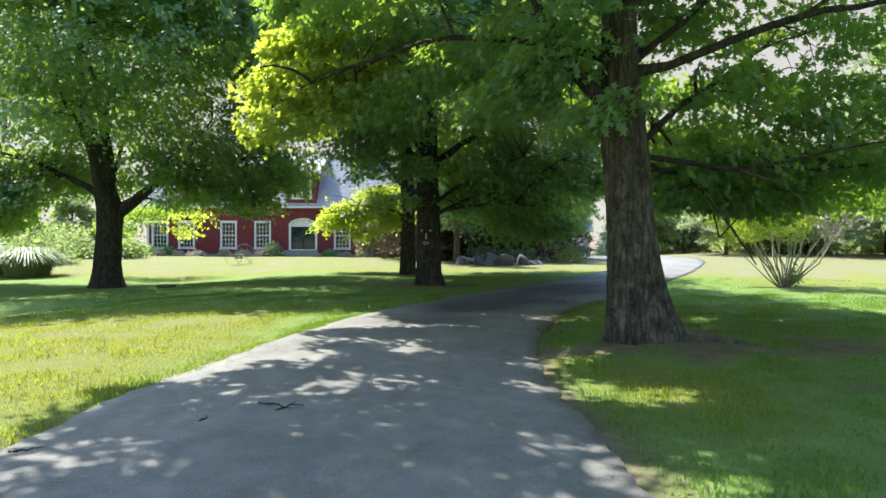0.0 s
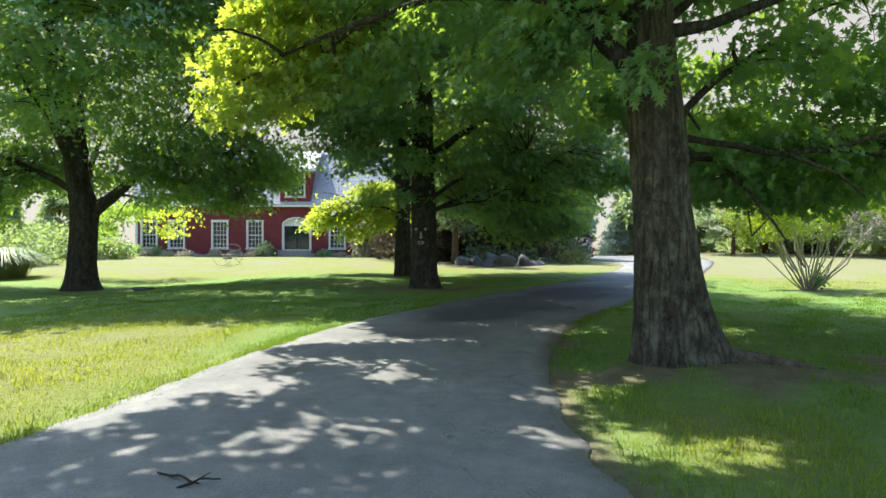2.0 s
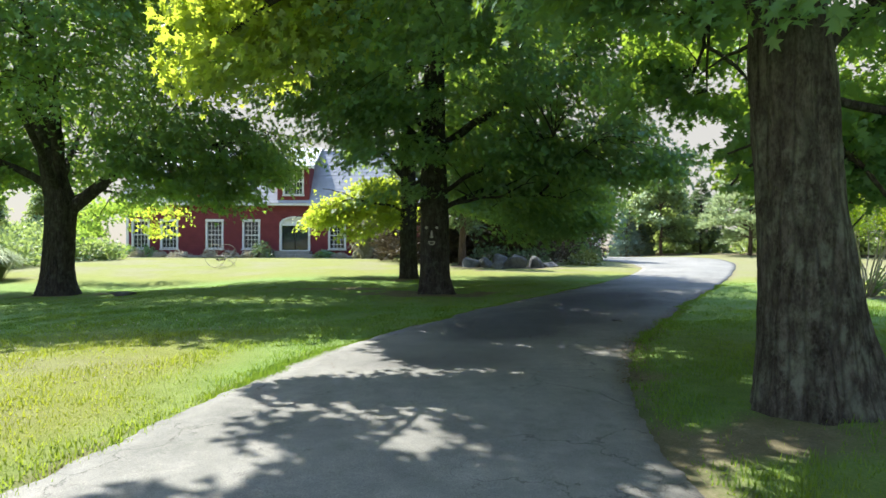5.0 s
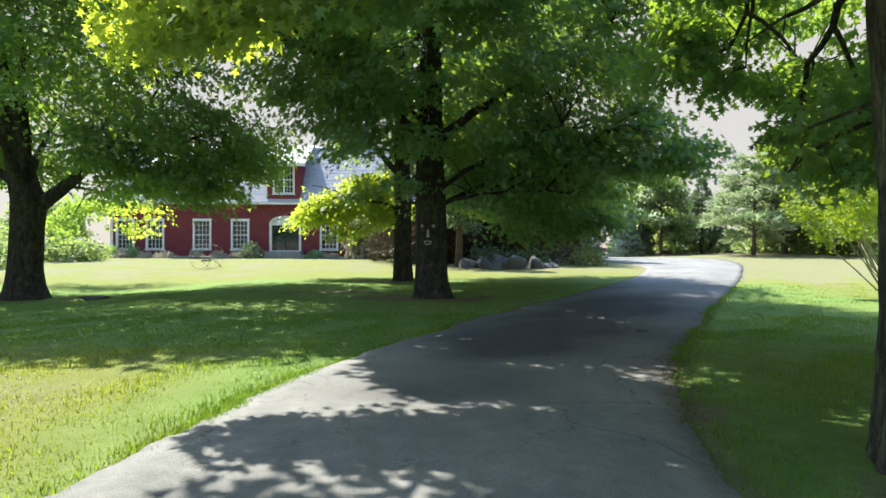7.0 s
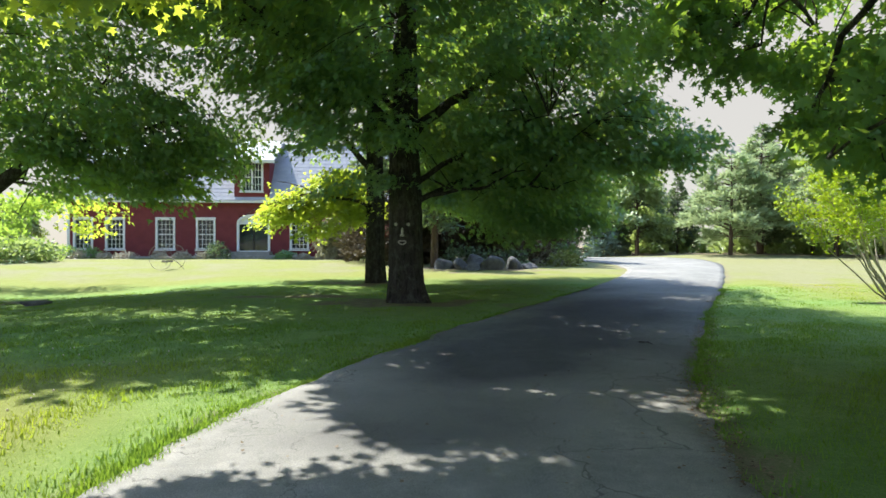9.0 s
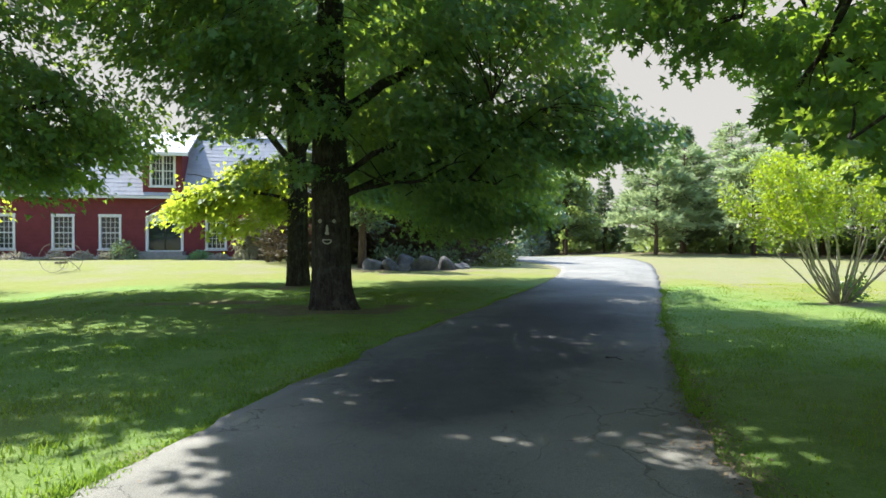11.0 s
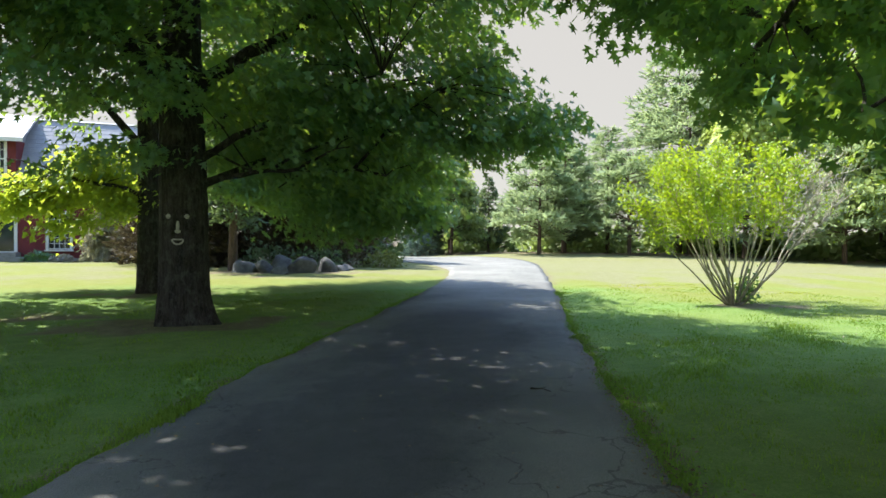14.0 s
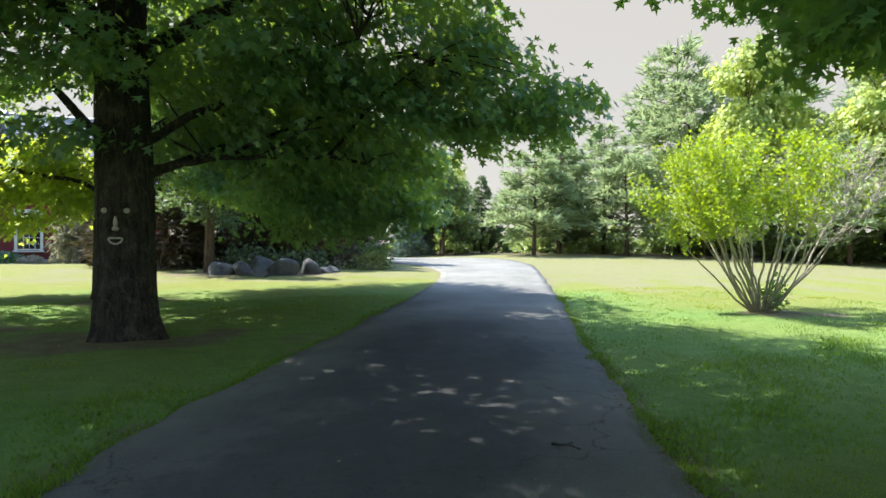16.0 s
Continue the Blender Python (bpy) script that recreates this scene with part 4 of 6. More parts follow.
broadleaf("maple_tree", "broad dark-trunked maple forking low on the open lawn", (-13.5, 24.9, lz),
          [(-13.5, 24.9, lz - 0.3), (-13.52, 24.9, 0.6), (-13.45, 24.9, 1.8), (-13.4, 24.9, 2.7), (-13.9, 24.9, 4.6), (-14.6, 24.8, 7.5), (-14.4, 24.6, 12)],
          [0.56, 0.49, 0.47, 0.50, 0.30, 0.2, 0.07], 0.45, [(-2.6, 0.4, 0.4), (-0.5, 0.55, 0.35), (0.9, 0.4, 0.4), (2.6, 0.4, 0.4)],
          [((-13.3, 24.9, 2.3), (-9.6, 25.4, 6.6), 0.25, -0.25), ((-13.4, 24.9, 2.9), (-13.2, 24.0, 8.5), 0.22, 0.1), ((-13.7, 24.9, 3.2), (-18.4, 24.6, 5.2), 0.15, 0.3),
           ((-13.4, 24.7, 3.2), (-12.4, 19.8, 5.8), 0.14, 0.5), ((-12.6, 25.0, 3.1), (-7.2, 24.6, 4.6), 0.10, 0.4), ((-13.6, 25.1, 3.4), (-15, 29.6, 6.5), 0.14, 0.3), ((-13.4, 25.2, 2.9), (-13.2, 31.0, 2.7), 0.08, 0.5),
           ((-13.4, 24.7, 4.4), (-11.0, 18.6, 8.0), 0.14, 0.8)],
          [(-13.6, 24.2, 7.6, 6.0, 5.0, 2.8, 340), (-9.7, 25.8, 4.1, 1.1, 1.4, 0.9, 32), (-8.2, 24.6, 3.3, 0.9, 1.2, 0.8, 26), (-7.0, 25.6, 3.9, 0.8, 1.2, 0.8, 20), (-18.2, 24.8, 4.2, 2.9, 3.0, 1.8, 170), (-12.2, 20.2, 5.6, 3.2, 2.0, 0.8, 26),
           (-7.6, 24.4, 4.8, 1.9, 2.0, 1.1, 62), (-17.0, 22.8, 3.2, 1.9, 2.0, 0.9, 70), (-19.5, 25.5, 2.6, 2.2, 2.4, 1.0, 100), (-15.2, 27.4, 4.2, 1.8, 1.0, 0.8, 40), (-14.8, 30.4, 2.9, 1.2, 0.7, 0.5, 13), (-16.2, 30.4, 2.2, 0.8, 0.6, 0.3, 6), (-15.8, 25.2, 4.3, 1.3, 1.5, 0.8, 48), (-11.0, 24.6, 4.4, 1.1, 1.5, 0.9, 50), (-14.0, 27.0, 6.8, 4.8, 2.0, 2.2, 150), (-10.7, 18.8, 7.6, 4.6, 3.0, 1.6, 170),
           (-9.6, 25.6, 3.5, 1.3, 1.2, 0.4, 20), (-7.7, 25.9, 3.2, 0.8, 0.9, 0.3, 12), (-7.0, 26.7, 4.3, 0.9, 1.1, 0.5, 20), (-11.2, 26.6, 3.3, 0.8, 1.0, 0.35, 12), (-6.5, 26.9, 5.0, 1.0, 1.2, 0.6, 24), (-9.0, 24.8, 5.4, 1.6, 1.5, 0.8, 40), (-7.6, 20.0, 9.6, 1.8, 2.6, 0.7, 40)],
          # out-of-view lobes that lay the shade band over the left lawn
          [(-10.74, 26.02, 12.4, 6.6, 7, 2.6, 420), (-8.29, 19.74, 9.4, 4.4, 3, 1.3, 250), (-8.07, 26.67, 9.5, 2.2, 3, 0.8, 120), (-5.65, 24.34, 9, 1.6, 2, 0.6, 60), (-8.31, 17.34, 8.6, 2, 0.8, 0.6, 46), (-11.31, 16.84, 8.6, 2.6, 1.2, 0.6, 70), (-4.91, 19.84, 8.6, 2.2, 1.6, 0.6, 60)],
          M_BARK_DARK, M_LEAF_COOL, 17, 52, 0.155, LEAF_FOUR, 0.80, 0.28, 3, (2.1, 7.2),
          [(-14.4, 31.2, 2.8, 1.0, 0.7, 0.4, 3), (-13.2, 31.6, 2.0, 0.7, 0.7, 0.3, 3), (-12.2, 31.0, 2.9, 0.5, 0.5, 0.25, 3)])


# ---------- conifers and far woods ----------
def tufts(pos, direc, length, width, rng, blades=3):
    width = width * 1.25
    """Sprays of narrow needle blades round each place."""
    n = len(pos)
    d = unit(direc[:, None] + rng.standard_normal((n, blades, 3)) * 0.55)
    s = unit(np.cross(d, rng.standard_normal((n, blades, 3))))
    L = (length * rng.uniform(0.6, 1.2, (n, blades)))[..., None]
    p = pos[:, None] - d * L * 0.2
    v = np.stack([p - s * width * 0.5, p + s * width * 0.5, p + d * L + s * width * 0.18, p + d * L - s * width * 0.18], 2)
    f = np.arange(n * blades * 4).reshape(-1, 4)
    return v.reshape(-1, 3), f


def conifer(name, label, h, r, skirt, mat, bark, seed, shape=0.8, droop=0.25, per=9, length=0.4, width=0.07, tiers=22, trunk_r=0.16, dead=None, spacing=6):
    """A needle tree standing at the origin: tapered trunk, tiers of branches, needle sprays along them."""
    rng = np.random.RandomState(seed)
    root = new(name)
    zz = np.linspace(-0.2, h, 16)
    path = np.stack([0.05 * np.sin(zz * 0.7), 0.05 * np.cos(zz * 0.5), zz], 1)
    v, f = sweep(path, trunk_r * np.clip(1 - zz / h, 0.04, 1) ** 0.8 * 1.05, 10, 0.03, rng)
    poly_mesh("trunk", v, f, bark, root, True)
    br, P, D, dp, dd = [], [], [], [], []
    for k in range(tiers):
        t = (k + rng.uniform(-0.3, 0.3)) / tiers
        z = skirt + (h - skirt) * max(t, 0)
        reach = r * max(0.05, (1 - max(t, 0)) ** shape) * (1.0 if t > 0.06 else 0.8)
        for q in range(spacing):
            an = rng.uniform(0, 6.28)
            ln = reach * rng.uniform(0.65, 1.15)
            o = np.array([0, 0, z])
            e = np.array([math.cos(an) * ln, math.sin(an) * ln, z - droop * ln + rng.uniform(-0.15, 0.25) * ln])
            p = bend(o, e, 0.08 * ln, 6, rng, 0.03)
            br.append(sweep(p, np.linspace(0.028, 0.006, 6), 4))
            m = max(3, int(per * ln))
            s = rng.uniform(0.28, 1.0, m) ** 0.7
            c = np.stack([np.interp(s, np.linspace(0, 1, 6), p[:, i]) for i in range(3)], 1)
            out = np.array([math.cos(an), math.sin(an), 0.15])
            sd = np.array([-math.sin(an), math.cos(an), 0])
            off = rng.standard_normal(m) * 0.24 * ln * (0.35 + 0.65 * (1 - np.abs(2 * s - 1.2)))
            c = c + off[:, None] * sd + np.array([0, 0, 1]) * (rng.standard_normal(m) * 0.10 - 0.12 * np.abs(off))[:, None]
            di = out + np.sign(off)[:, None] * sd * 0.7 + np.array([0, 0, rng.uniform(-0.1, 0.3)])
            if dead and t < dead:
                dp.append(c), dd.append(di)
            else:
                P.append(c), D.append(di)
    v, f = merge(br)
    poly_mesh("branch_work", v, f, bark, root)["kind"] = "stuff"
    v, f = tufts(np.concatenate(P), np.concatenate(D), length, width, rng)
    poly_mesh("foliage", v, f, mat, root)["kind"] = "stuff"
    if dp:
        v, f = tufts(np.concatenate(dp), np.concatenate(dd), length, width * 0.8, rng, 3)
        poly_mesh("dry_foliage", v, f, M_NEEDLE_BROWN, root)["kind"] = "stuff"
    return tagged(root, label, "tree")


def place(ob, x, y, turn=0, scale=1.0, sz=None):
    ob.matrix_basis = pose(x, y, hgt(x, y), 0, 0, turn)
    ob.scale = (scale, scale, sz or scale)
    return ob


def again(ob, x, y, turn=0, scale=1.0, sz=None):
    c = copy_thing(ob, pose(x, y, hgt(x, y), 0, 0, turn))
    c.scale = (scale, scale, sz or scale)
    return c


pine = conifer("pine_tree", "soft grey-green white pine with bare lower trunk at the wood's edge", 12.5, 4.4, 2.1, M_NEEDLE_PINE, M_BARK_PINE, 31, 0.5, -0.02, 9, 0.6, 0.085, 20, 0.2, None, 6)
pine_low = conifer("pine_tree", "low spreading grey-green pine on the lawn's edge", 7.4, 3.6, 1.3, M_NEEDLE_PINE, M_BARK_PINE, 32, 0.45, -0.02, 11, 0.54, 0.075, 15, 0.15, None, 6)
cedar = conifer("cedar_tree", "dense dark green cedar at the wood's edge", 10.5, 3.2, 0.9, M_NEEDLE_DARK, M_BARK_PINE, 33, 0.75, -0.15, 13, 0.42, 0.09, 26, 0.18)
spruce = conifer("spruce_tree", "dark spruce with dry brown lower branches in shade", 9.0, 2.6, 0.5, M_NEEDLE_DARK, M_BARK_PINE, 34, 0.8, 0.28, 13, 0.34, 0.07, 24, 0.15, 0.34)
blue = conifer("blue_spruce", "small pale blue-green spruce at the end of the lawn", 4.2, 1.9, 0.15, M_NEEDLE_BLUE, M_BARK_PINE, 35, 0.9, 0.2, 15, 0.3, 0.055, 20, 0.1)

place(pine_low, 22.8, 49.7, 20)
for x, y, a, s in ((26.0, 51.5, 100, 1.15), (29.0, 47.4, 250, 1.05), (33.2, 42.6, 310, 1.1), (37.0, 36.5, 80, 1.05), (40.5, 31.0, 10, 1.0), (43.5, 25.0, 150, 1.0), (46.0, 19.0, 200, 1.05)):
    again(pine_low, x, y, a, s)
place(pine, 31.5, 53.5, 0, 0.86)
for x, y, a, s in ((36.5, 50.5, 60, 1.4), (34.8, 47.5, 140, 1.05), (41.0, 45.5, 200, 1.3), (44.0, 39.0, 290, 1.15), (46.5, 33.0, 30, 1.1), (49.5, 27.0, 120, 1.1), (27.5, 58.0, 180, 0.62),
                   (51.0, 43.0, 75, 1.35), (54.0, 34.0, 160, 1.25), (55.0, 22.0, 220, 1.2), (53, 14, 300, 1.1)):
    again(pine, x, y, a, s)
place(cedar, 27.6, 54.0, 0, 1.0)
for x, y, a, s in ((18.2, 62.0, 80, 0.75), (20.8, 63.0, 170, 0.88), (23.4, 60.0, 10, 0.66), (31.5, 60.0, 250, 0.8)):
    again(cedar, x, y, a, s)
place(blue, 16.0, 58.0, 0)
again(blue, 18.0, 60.5, 120, 0.8)
# understorey behind the two maples
place(spruce, 0.4, 41.5, 0, 1.2)
for x, y, a, s in ((3.2, 43.5, 70, 1.3), (6.0, 42.0, 150, 0.95), (-2.2, 43.5, 220, 1.2), (8.4, 46.0, 300, 0.8), (4.6, 39.2, 20, 0.6), (-1.0, 40.6, 45, 1.25), (1.8, 42.4, 260, 1.3), (4.4, 41.6, 130, 1.2), (7.2, 44.2, 30, 1.2), (10.6, 51.0, 100, 0.85), (1.9, 47.0, 190, 1.05)):
    again(spruce, x, y, a, s)
thin = conifer("spruce_tree", "slender spruce with a bare lower trunk behind the boulders", 8.5, 2.0, 2.2, M_NEEDLE_DARK, M_BARK_PINE, 36, 0.7, 0.2, 12, 0.34, 0.07, 18, 0.2)
place(thin, 0.8, 36.9)


def far_broadleaf(seed, h, r, mat, leaf_size, label, n=110):
    """A smaller broad-leaved tree of the background, at the origin."""
    rng = np.random.RandomState(seed)
    root = new("broadleaf_tree")
    v, f = trunk_mesh(rng, [(0, 0, -0.2), (0.05, 0, h * 0.3), (0, 0.1, h * 0.6), (0, 0, h * 0.95)], [0.17, 0.13, 0.09, 0.02], 0.3, [(0.5, 0.3, 0.5), (3.2, 0.3, 0.5)], 12, 24)
    poly_mesh("trunk", v, f, M_BARK_PINE, root, True)
    lobes = []
    for k in range(26):
        z = rng.uniform(0.2, 0.95)
        wide = r * (0.95 * (1 - z) ** 0.55 if z > 0.45 else 0.75) * rng.uniform(0.2, 1.0) ** 0.6
        an = rng.uniform(0, 6.28)
        q = rng.uniform(0.22, 0.42) * (1.15 - 0.5 * z)
        lobes.append((math.cos(an) * wide, math.sin(an) * wide, h * z, r * q, r * q, h * rng.uniform(0.05, 0.09), int(n * 0.21)))
    chunks = []
    pos, tip, nor, s, C = sprays(rng, lobes, (0, 0), 16, 0.55, leaf_size * 1.1, 0.35, 0.3)
    for c in C[::14]:
        a = np.array([0, 0, max(0.6, c[2] * 0.72)])
        chunks.append(sweep(bend(a, c, 0.1, 6, rng, 0.05), np.linspace(0.035, 0.008, 6), 5))
    v, f = merge(chunks)
    poly_mesh("limb_work", v, f, M_BARK_PINE, root)["kind"] = "stuff"
    v, f = leaves(pos, tip, nor, s, LEAF_LOW)
    poly_mesh("crown", v, f, mat, root)["kind"] = "stuff"
    return tagged(root, label, "tree")


M_LIME = leaf_mat("lime_leaf", (0.25, 0.33, 0.08), (0.42, 0.50, 0.15), (0.56, 0.66, 0.13), 0.03, 0.46)
pale = far_broadleaf(41, 8.0, 4.2, M_LEAF_FAR, 0.27, "pale green broad-leaved tree at the wood's edge")
place(pale, 19.0, 58.0, 0, 0.9)
for x, y, a, s in ((13.0, 63.0, 60, 0.9), (9.0, 66.0, 130, 1.0), (44.0, 28.5, 200, 1.0), (-30, 44, 10, 0.55), (-36, 38, 80, 0.6), (-27, 50, 140, 0.5), (-33, 55, 200, 0.7)):
    again(pale, x, y, a, s)
lime = far_broadleaf(43, 13.0, 5.2, M_LIME, 0.27, "tall bright yellow-green broad-leaved tree behind the lawn", 150)
place(lime, 34.6, 42.0, 0, 1.05, 1.15)
again(lime, 40.5, 36.0, 90, 1.1, 1.2)
again(lime, 44.5, 29.0, 40, 1.0, 1.1)
again(lime, 24.0, 70.0, 190, 0.8)
for x, y, a, s in ((-44, 60, 0, 0.7), (-50, 44, 70, 0.6), (10, 80, 10, 0.8)):
    again(lime, x, y, a, s)


# ---------- the vase-shaped shrub ----------
def vase_shrub(x, y):
    rng = np.random.RandomState(77)
    z0 = hgt(x, y)
    root = new("vase_shrub")
    root.location = (x, y, z0)
    stems, twigs, P, T = [], [], [], []
    right = np.array([0.932, -0.363, 0])
    ahead = np.array([0.363, 0.932, 0])
    for k in range(28):
        an = rng.uniform(0, 6.28)
        rr = rng.uniform(0.15, 1.0) ** 0.8
        side, dep = math.cos(an) * rr, math.sin(an) * rr
        foot = right * side * 0.17 + ahead * dep * 0.16
        top_z = 3.7 - 0.95 * rr ** 2 + rng.uniform(-0.45, 0.05)
        reach = 2.5 if side > 0 else 1.95
        top = right * side * reach + ahead * dep * 2.0 + np.array([0, 0, top_z])
        p = bend(foot, top, 0, 10, rng, 0.085)
        p += (right * side + ahead * dep) * (0.16 * np.sin(np.linspace(0, math.pi, 10)))[:, None]
        stems.append((p, np.linspace(rng.uniform(0.016, 0.03), 0.006, 10)))
        bare = side > 0.27
        for q in range(52 if bare else 26):
            i = rng.randint(5, 10)
            d = unit(unit(p[i] - p[i - 1]) + rng.standard_normal(3) * 0.42)
            e = p[i] + d * rng.uniform(0.3, 0.8)
            if e[2] > 3.75:
                e[2] = 3.75 - rng.uniform(0, 0.3)
            tw = bend(p[i], e, 0.0, 5, rng, 0.02)
            twigs.append(sweep(tw, np.linspace(0.008, 0.003, 5), 4))
            nl = (3 if rng.uniform() < 0.15 else 0) if bare else 36
            for w in range(nl):
                P.append(tw[rng.randint(1, 5)] + rng.standard_normal(3) * 0.09)
                T.append(d + rng.standard_normal(3) * 0.6)
    for p, r in stems:
        v, f = sweep(p, r, 7, 0.05, rng)
        poly_mesh("stem", v, f, M_SHRUB_STEM, root, True)
    v, f = merge(twigs)
    poly_mesh("twig_work", v, f, M_SHRUB_BARK, root)["kind"] = "stuff"
    P, T = np.array(P), np.array(T)
    v, f = leaves(P, T, rng.standard_normal(P.shape) * 0.6 + np.array([0, 0, 1.0]), rng.uniform(0.042, 0.075, len(P)), LEAF_FOUR)
    poly_mesh("foliage", v, f, M_LEAF_SHRUB, root)["kind"] = "stuff"
    # a tight leafy tuft at the foot
    c = rng.standard_normal((420, 3)) * np.array([0.13, 0.13, 0.16]) + right * 0.25 + np.array([0, 0, 0.34])
    v, f = leaves(c, rng.standard_normal(c.shape), rng.standard_normal(c.shape), rng.uniform(0.05, 0.09, len(c)), LEAF_LOW)
    poly_mesh("sucker_foliage", v, f, M_LEAF, root)["kind"] = "stuff"
    root.scale = (1.02, 1.02, 0.94)
    return tagged(root, "vase-shaped shrub, half leafy lime green, half bare grey twigs", "shrub")


M_SHRUB_STEM = plain("shrub_stem", (0.18, 0.155, 0.12), (0.44, 0.40, 0.33), 12, 0.85, 0.4)
M_SHRUB_BARK = plain("shrub_bark", (0.26, 0.225, 0.18), (0.56, 0.51, 0.44), 12, 0.85, 0.4)
vase_shrub(11.1, 20.1)


# ---------- house ----------
def siding_material():
    m, n, l = mat_new("red_siding")
    co = coords(n)
    w = n.new("ShaderNodeTexWave")
    w.wave_type, w.bands_direction, w.wave_profile = "BANDS", "Z", "SAW"
    w.inputs["Scale"].default_value = 1.25
    l.new(co, w.inputs["Vector"])
    st = noise_tex(n, l, co, 1.3, 5, 0.65)
    fine = noise_tex(n, l, co, 30, 3, 0.6, (0.3, 1, 3))
    f = arith(n, l, "ADD", arith(n, l, "MULTIPLY", st, 0.6), arith(n, l, "MULTIPLY", fine, 0.4))
    col = ramp(n, l, f, [(0.32, (0.125, 0.022, 0.026)), (0.68, (0.205, 0.042, 0.046))])
    return finish(m, n, l, col, 0.7, w.outputs["Fac"], 0.5, 0.02)


def slate_material():
    m, n, l = mat_new("slate")
    co = coords(n)
    st = noise_tex(n, l, co, 0.9, 5, 0.7)
    fine = noise_tex(n, l, co, 14, 4, 0.6)
    oi = n.new("ShaderNodeNewGeometry")
    f = arith(n, l, "ADD", arith(n, l, "MULTIPLY", st, 0.5), arith(n, l, "ADD", arith(n, l, "MULTIPLY", fine, 0.35), arith(n, l, "MULTIPLY", oi.outputs["Random Per Island"], 0.15)))
    col = ramp(n, l, f, [(0.25, (0.26, 0.27, 0.29)), (0.75, (0.40, 0.405, 0.42))])
    return finish(m, n, l, col, 0.7, fine, 0.4, 0.01, 0, 0.3)


def glass_material():
    m, n, l = mat_new("window_glass")
    co = coords(n)
    st = noise_tex(n, l, co, 1.5, 2, 0.5)
    col = ramp(n, l, st, [(0.3, (0.012, 0.015, 0.018)), (0.7, (0.03, 0.035, 0.04))])
    b = finish(m, n, l, col, 0.06, st, 0.03, 0.02, 0, 0.6)
    return b


M_RED = siding_material()
M_SLATE = slate_material()
M_WHITE = plain("white_paint", (0.66, 0.65, 0.62), (0.80, 0.79, 0.76), 3, 0.5, 0.1)
M_GLASS = glass_material()
M_STONE = plain("grey_stone", (0.20, 0.19, 0.17), (0.38, 0.36, 0.33), 4, 0.85, 0.6, 0.02)
M_DARK = plain("dark_iron", (0.02, 0.018, 0.016), (0.06, 0.05, 0.045), 20, 0.6, 0.3, 0.005, 0.4, 0.6)

HY, HX0, HX1, HB, HE = 50.0, -23.95, -1.4, 0.22, 4.5
DEEP = 5.8
RIDGE_Z = HE + 4.12
house = new("house")
house.location = (HX0, HY, HB)
HO = Vector((HX0, HY, HB))


def hbox(*pairs):
    return boxes(*[(tuple(Vector(a) - HO), tuple(Vector(b) - HO)) for a, b in pairs])


WINDOWS = [(-22.9, 1.0, 3.05), (-20.75, 1.0, 3.05), (-17.35, 1.0, 3.05), (-14.6, 1.0, 3.05), (-8.15, 1.0, 3.05), (-5.6, 1.0, 3.05), (-3.0, 1.0, 3.05)]
WW = 1.12
DOOR_X, DOOR_W, DOOR_B, DOOR_S, DOOR_T = -11.32, 2.06, 0.86, 2.82, 3.36
cuts = sorted([(x - WW / 2, x + WW / 2, b, t) for x, b, t in WINDOWS] + [(DOOR_X - DOOR_W / 2, DOOR_X + DOOR_W / 2, DOOR_B, DOOR_T)])
runs, last = [], HX0
for a, b, z0, z1 in cuts:
    runs.append(((last, HY, HB), (a, HY + 0.28, HE)))
    runs.append(((a, HY, HB), (b, HY + 0.28, z0)))
    runs.append(((a, HY, z1), (b, HY + 0.28, HE)))
    last = b
runs.append(((last, HY, HB), (HX1, HY + 0.28, HE)))
part("front_wall", hbox(*runs), M_RED, house, "red clapboard wall in shade")
part("back_wall", hbox(((HX0, HY + DEEP - 0.28, HB), (HX1, HY + DEEP, HE))), M_RED, house)


def gable(x0, x1):
    bm = bmesh.new()
    prof = [(HY + 0.283, HB), (HY + DEEP - 0.283, HB), (HY + DEEP - 0.283, HE), (HY + DEEP / 2, RIDGE_Z - 0.28), (HY + 0.283, HE)]
    a = [bm.verts.new(Vector((x0, y, z)) - HO) for y, z in prof]
    b = [bm.verts.new(Vector((x1, y, z)) - HO) for y, z in prof]
    bm.faces.new(a)
    bm.faces.new(b[::-1])
    for i in range(5):
        bm.faces.new([a[(i + 1) % 5], a[i], b[i], b[(i + 1) % 5]])
    return bm


part("side_wall", gable(HX0, HX0 + 0.28), M_RED, house)
part("side_wall", gable(HX1 - 0.28, HX1), M_RED, house)


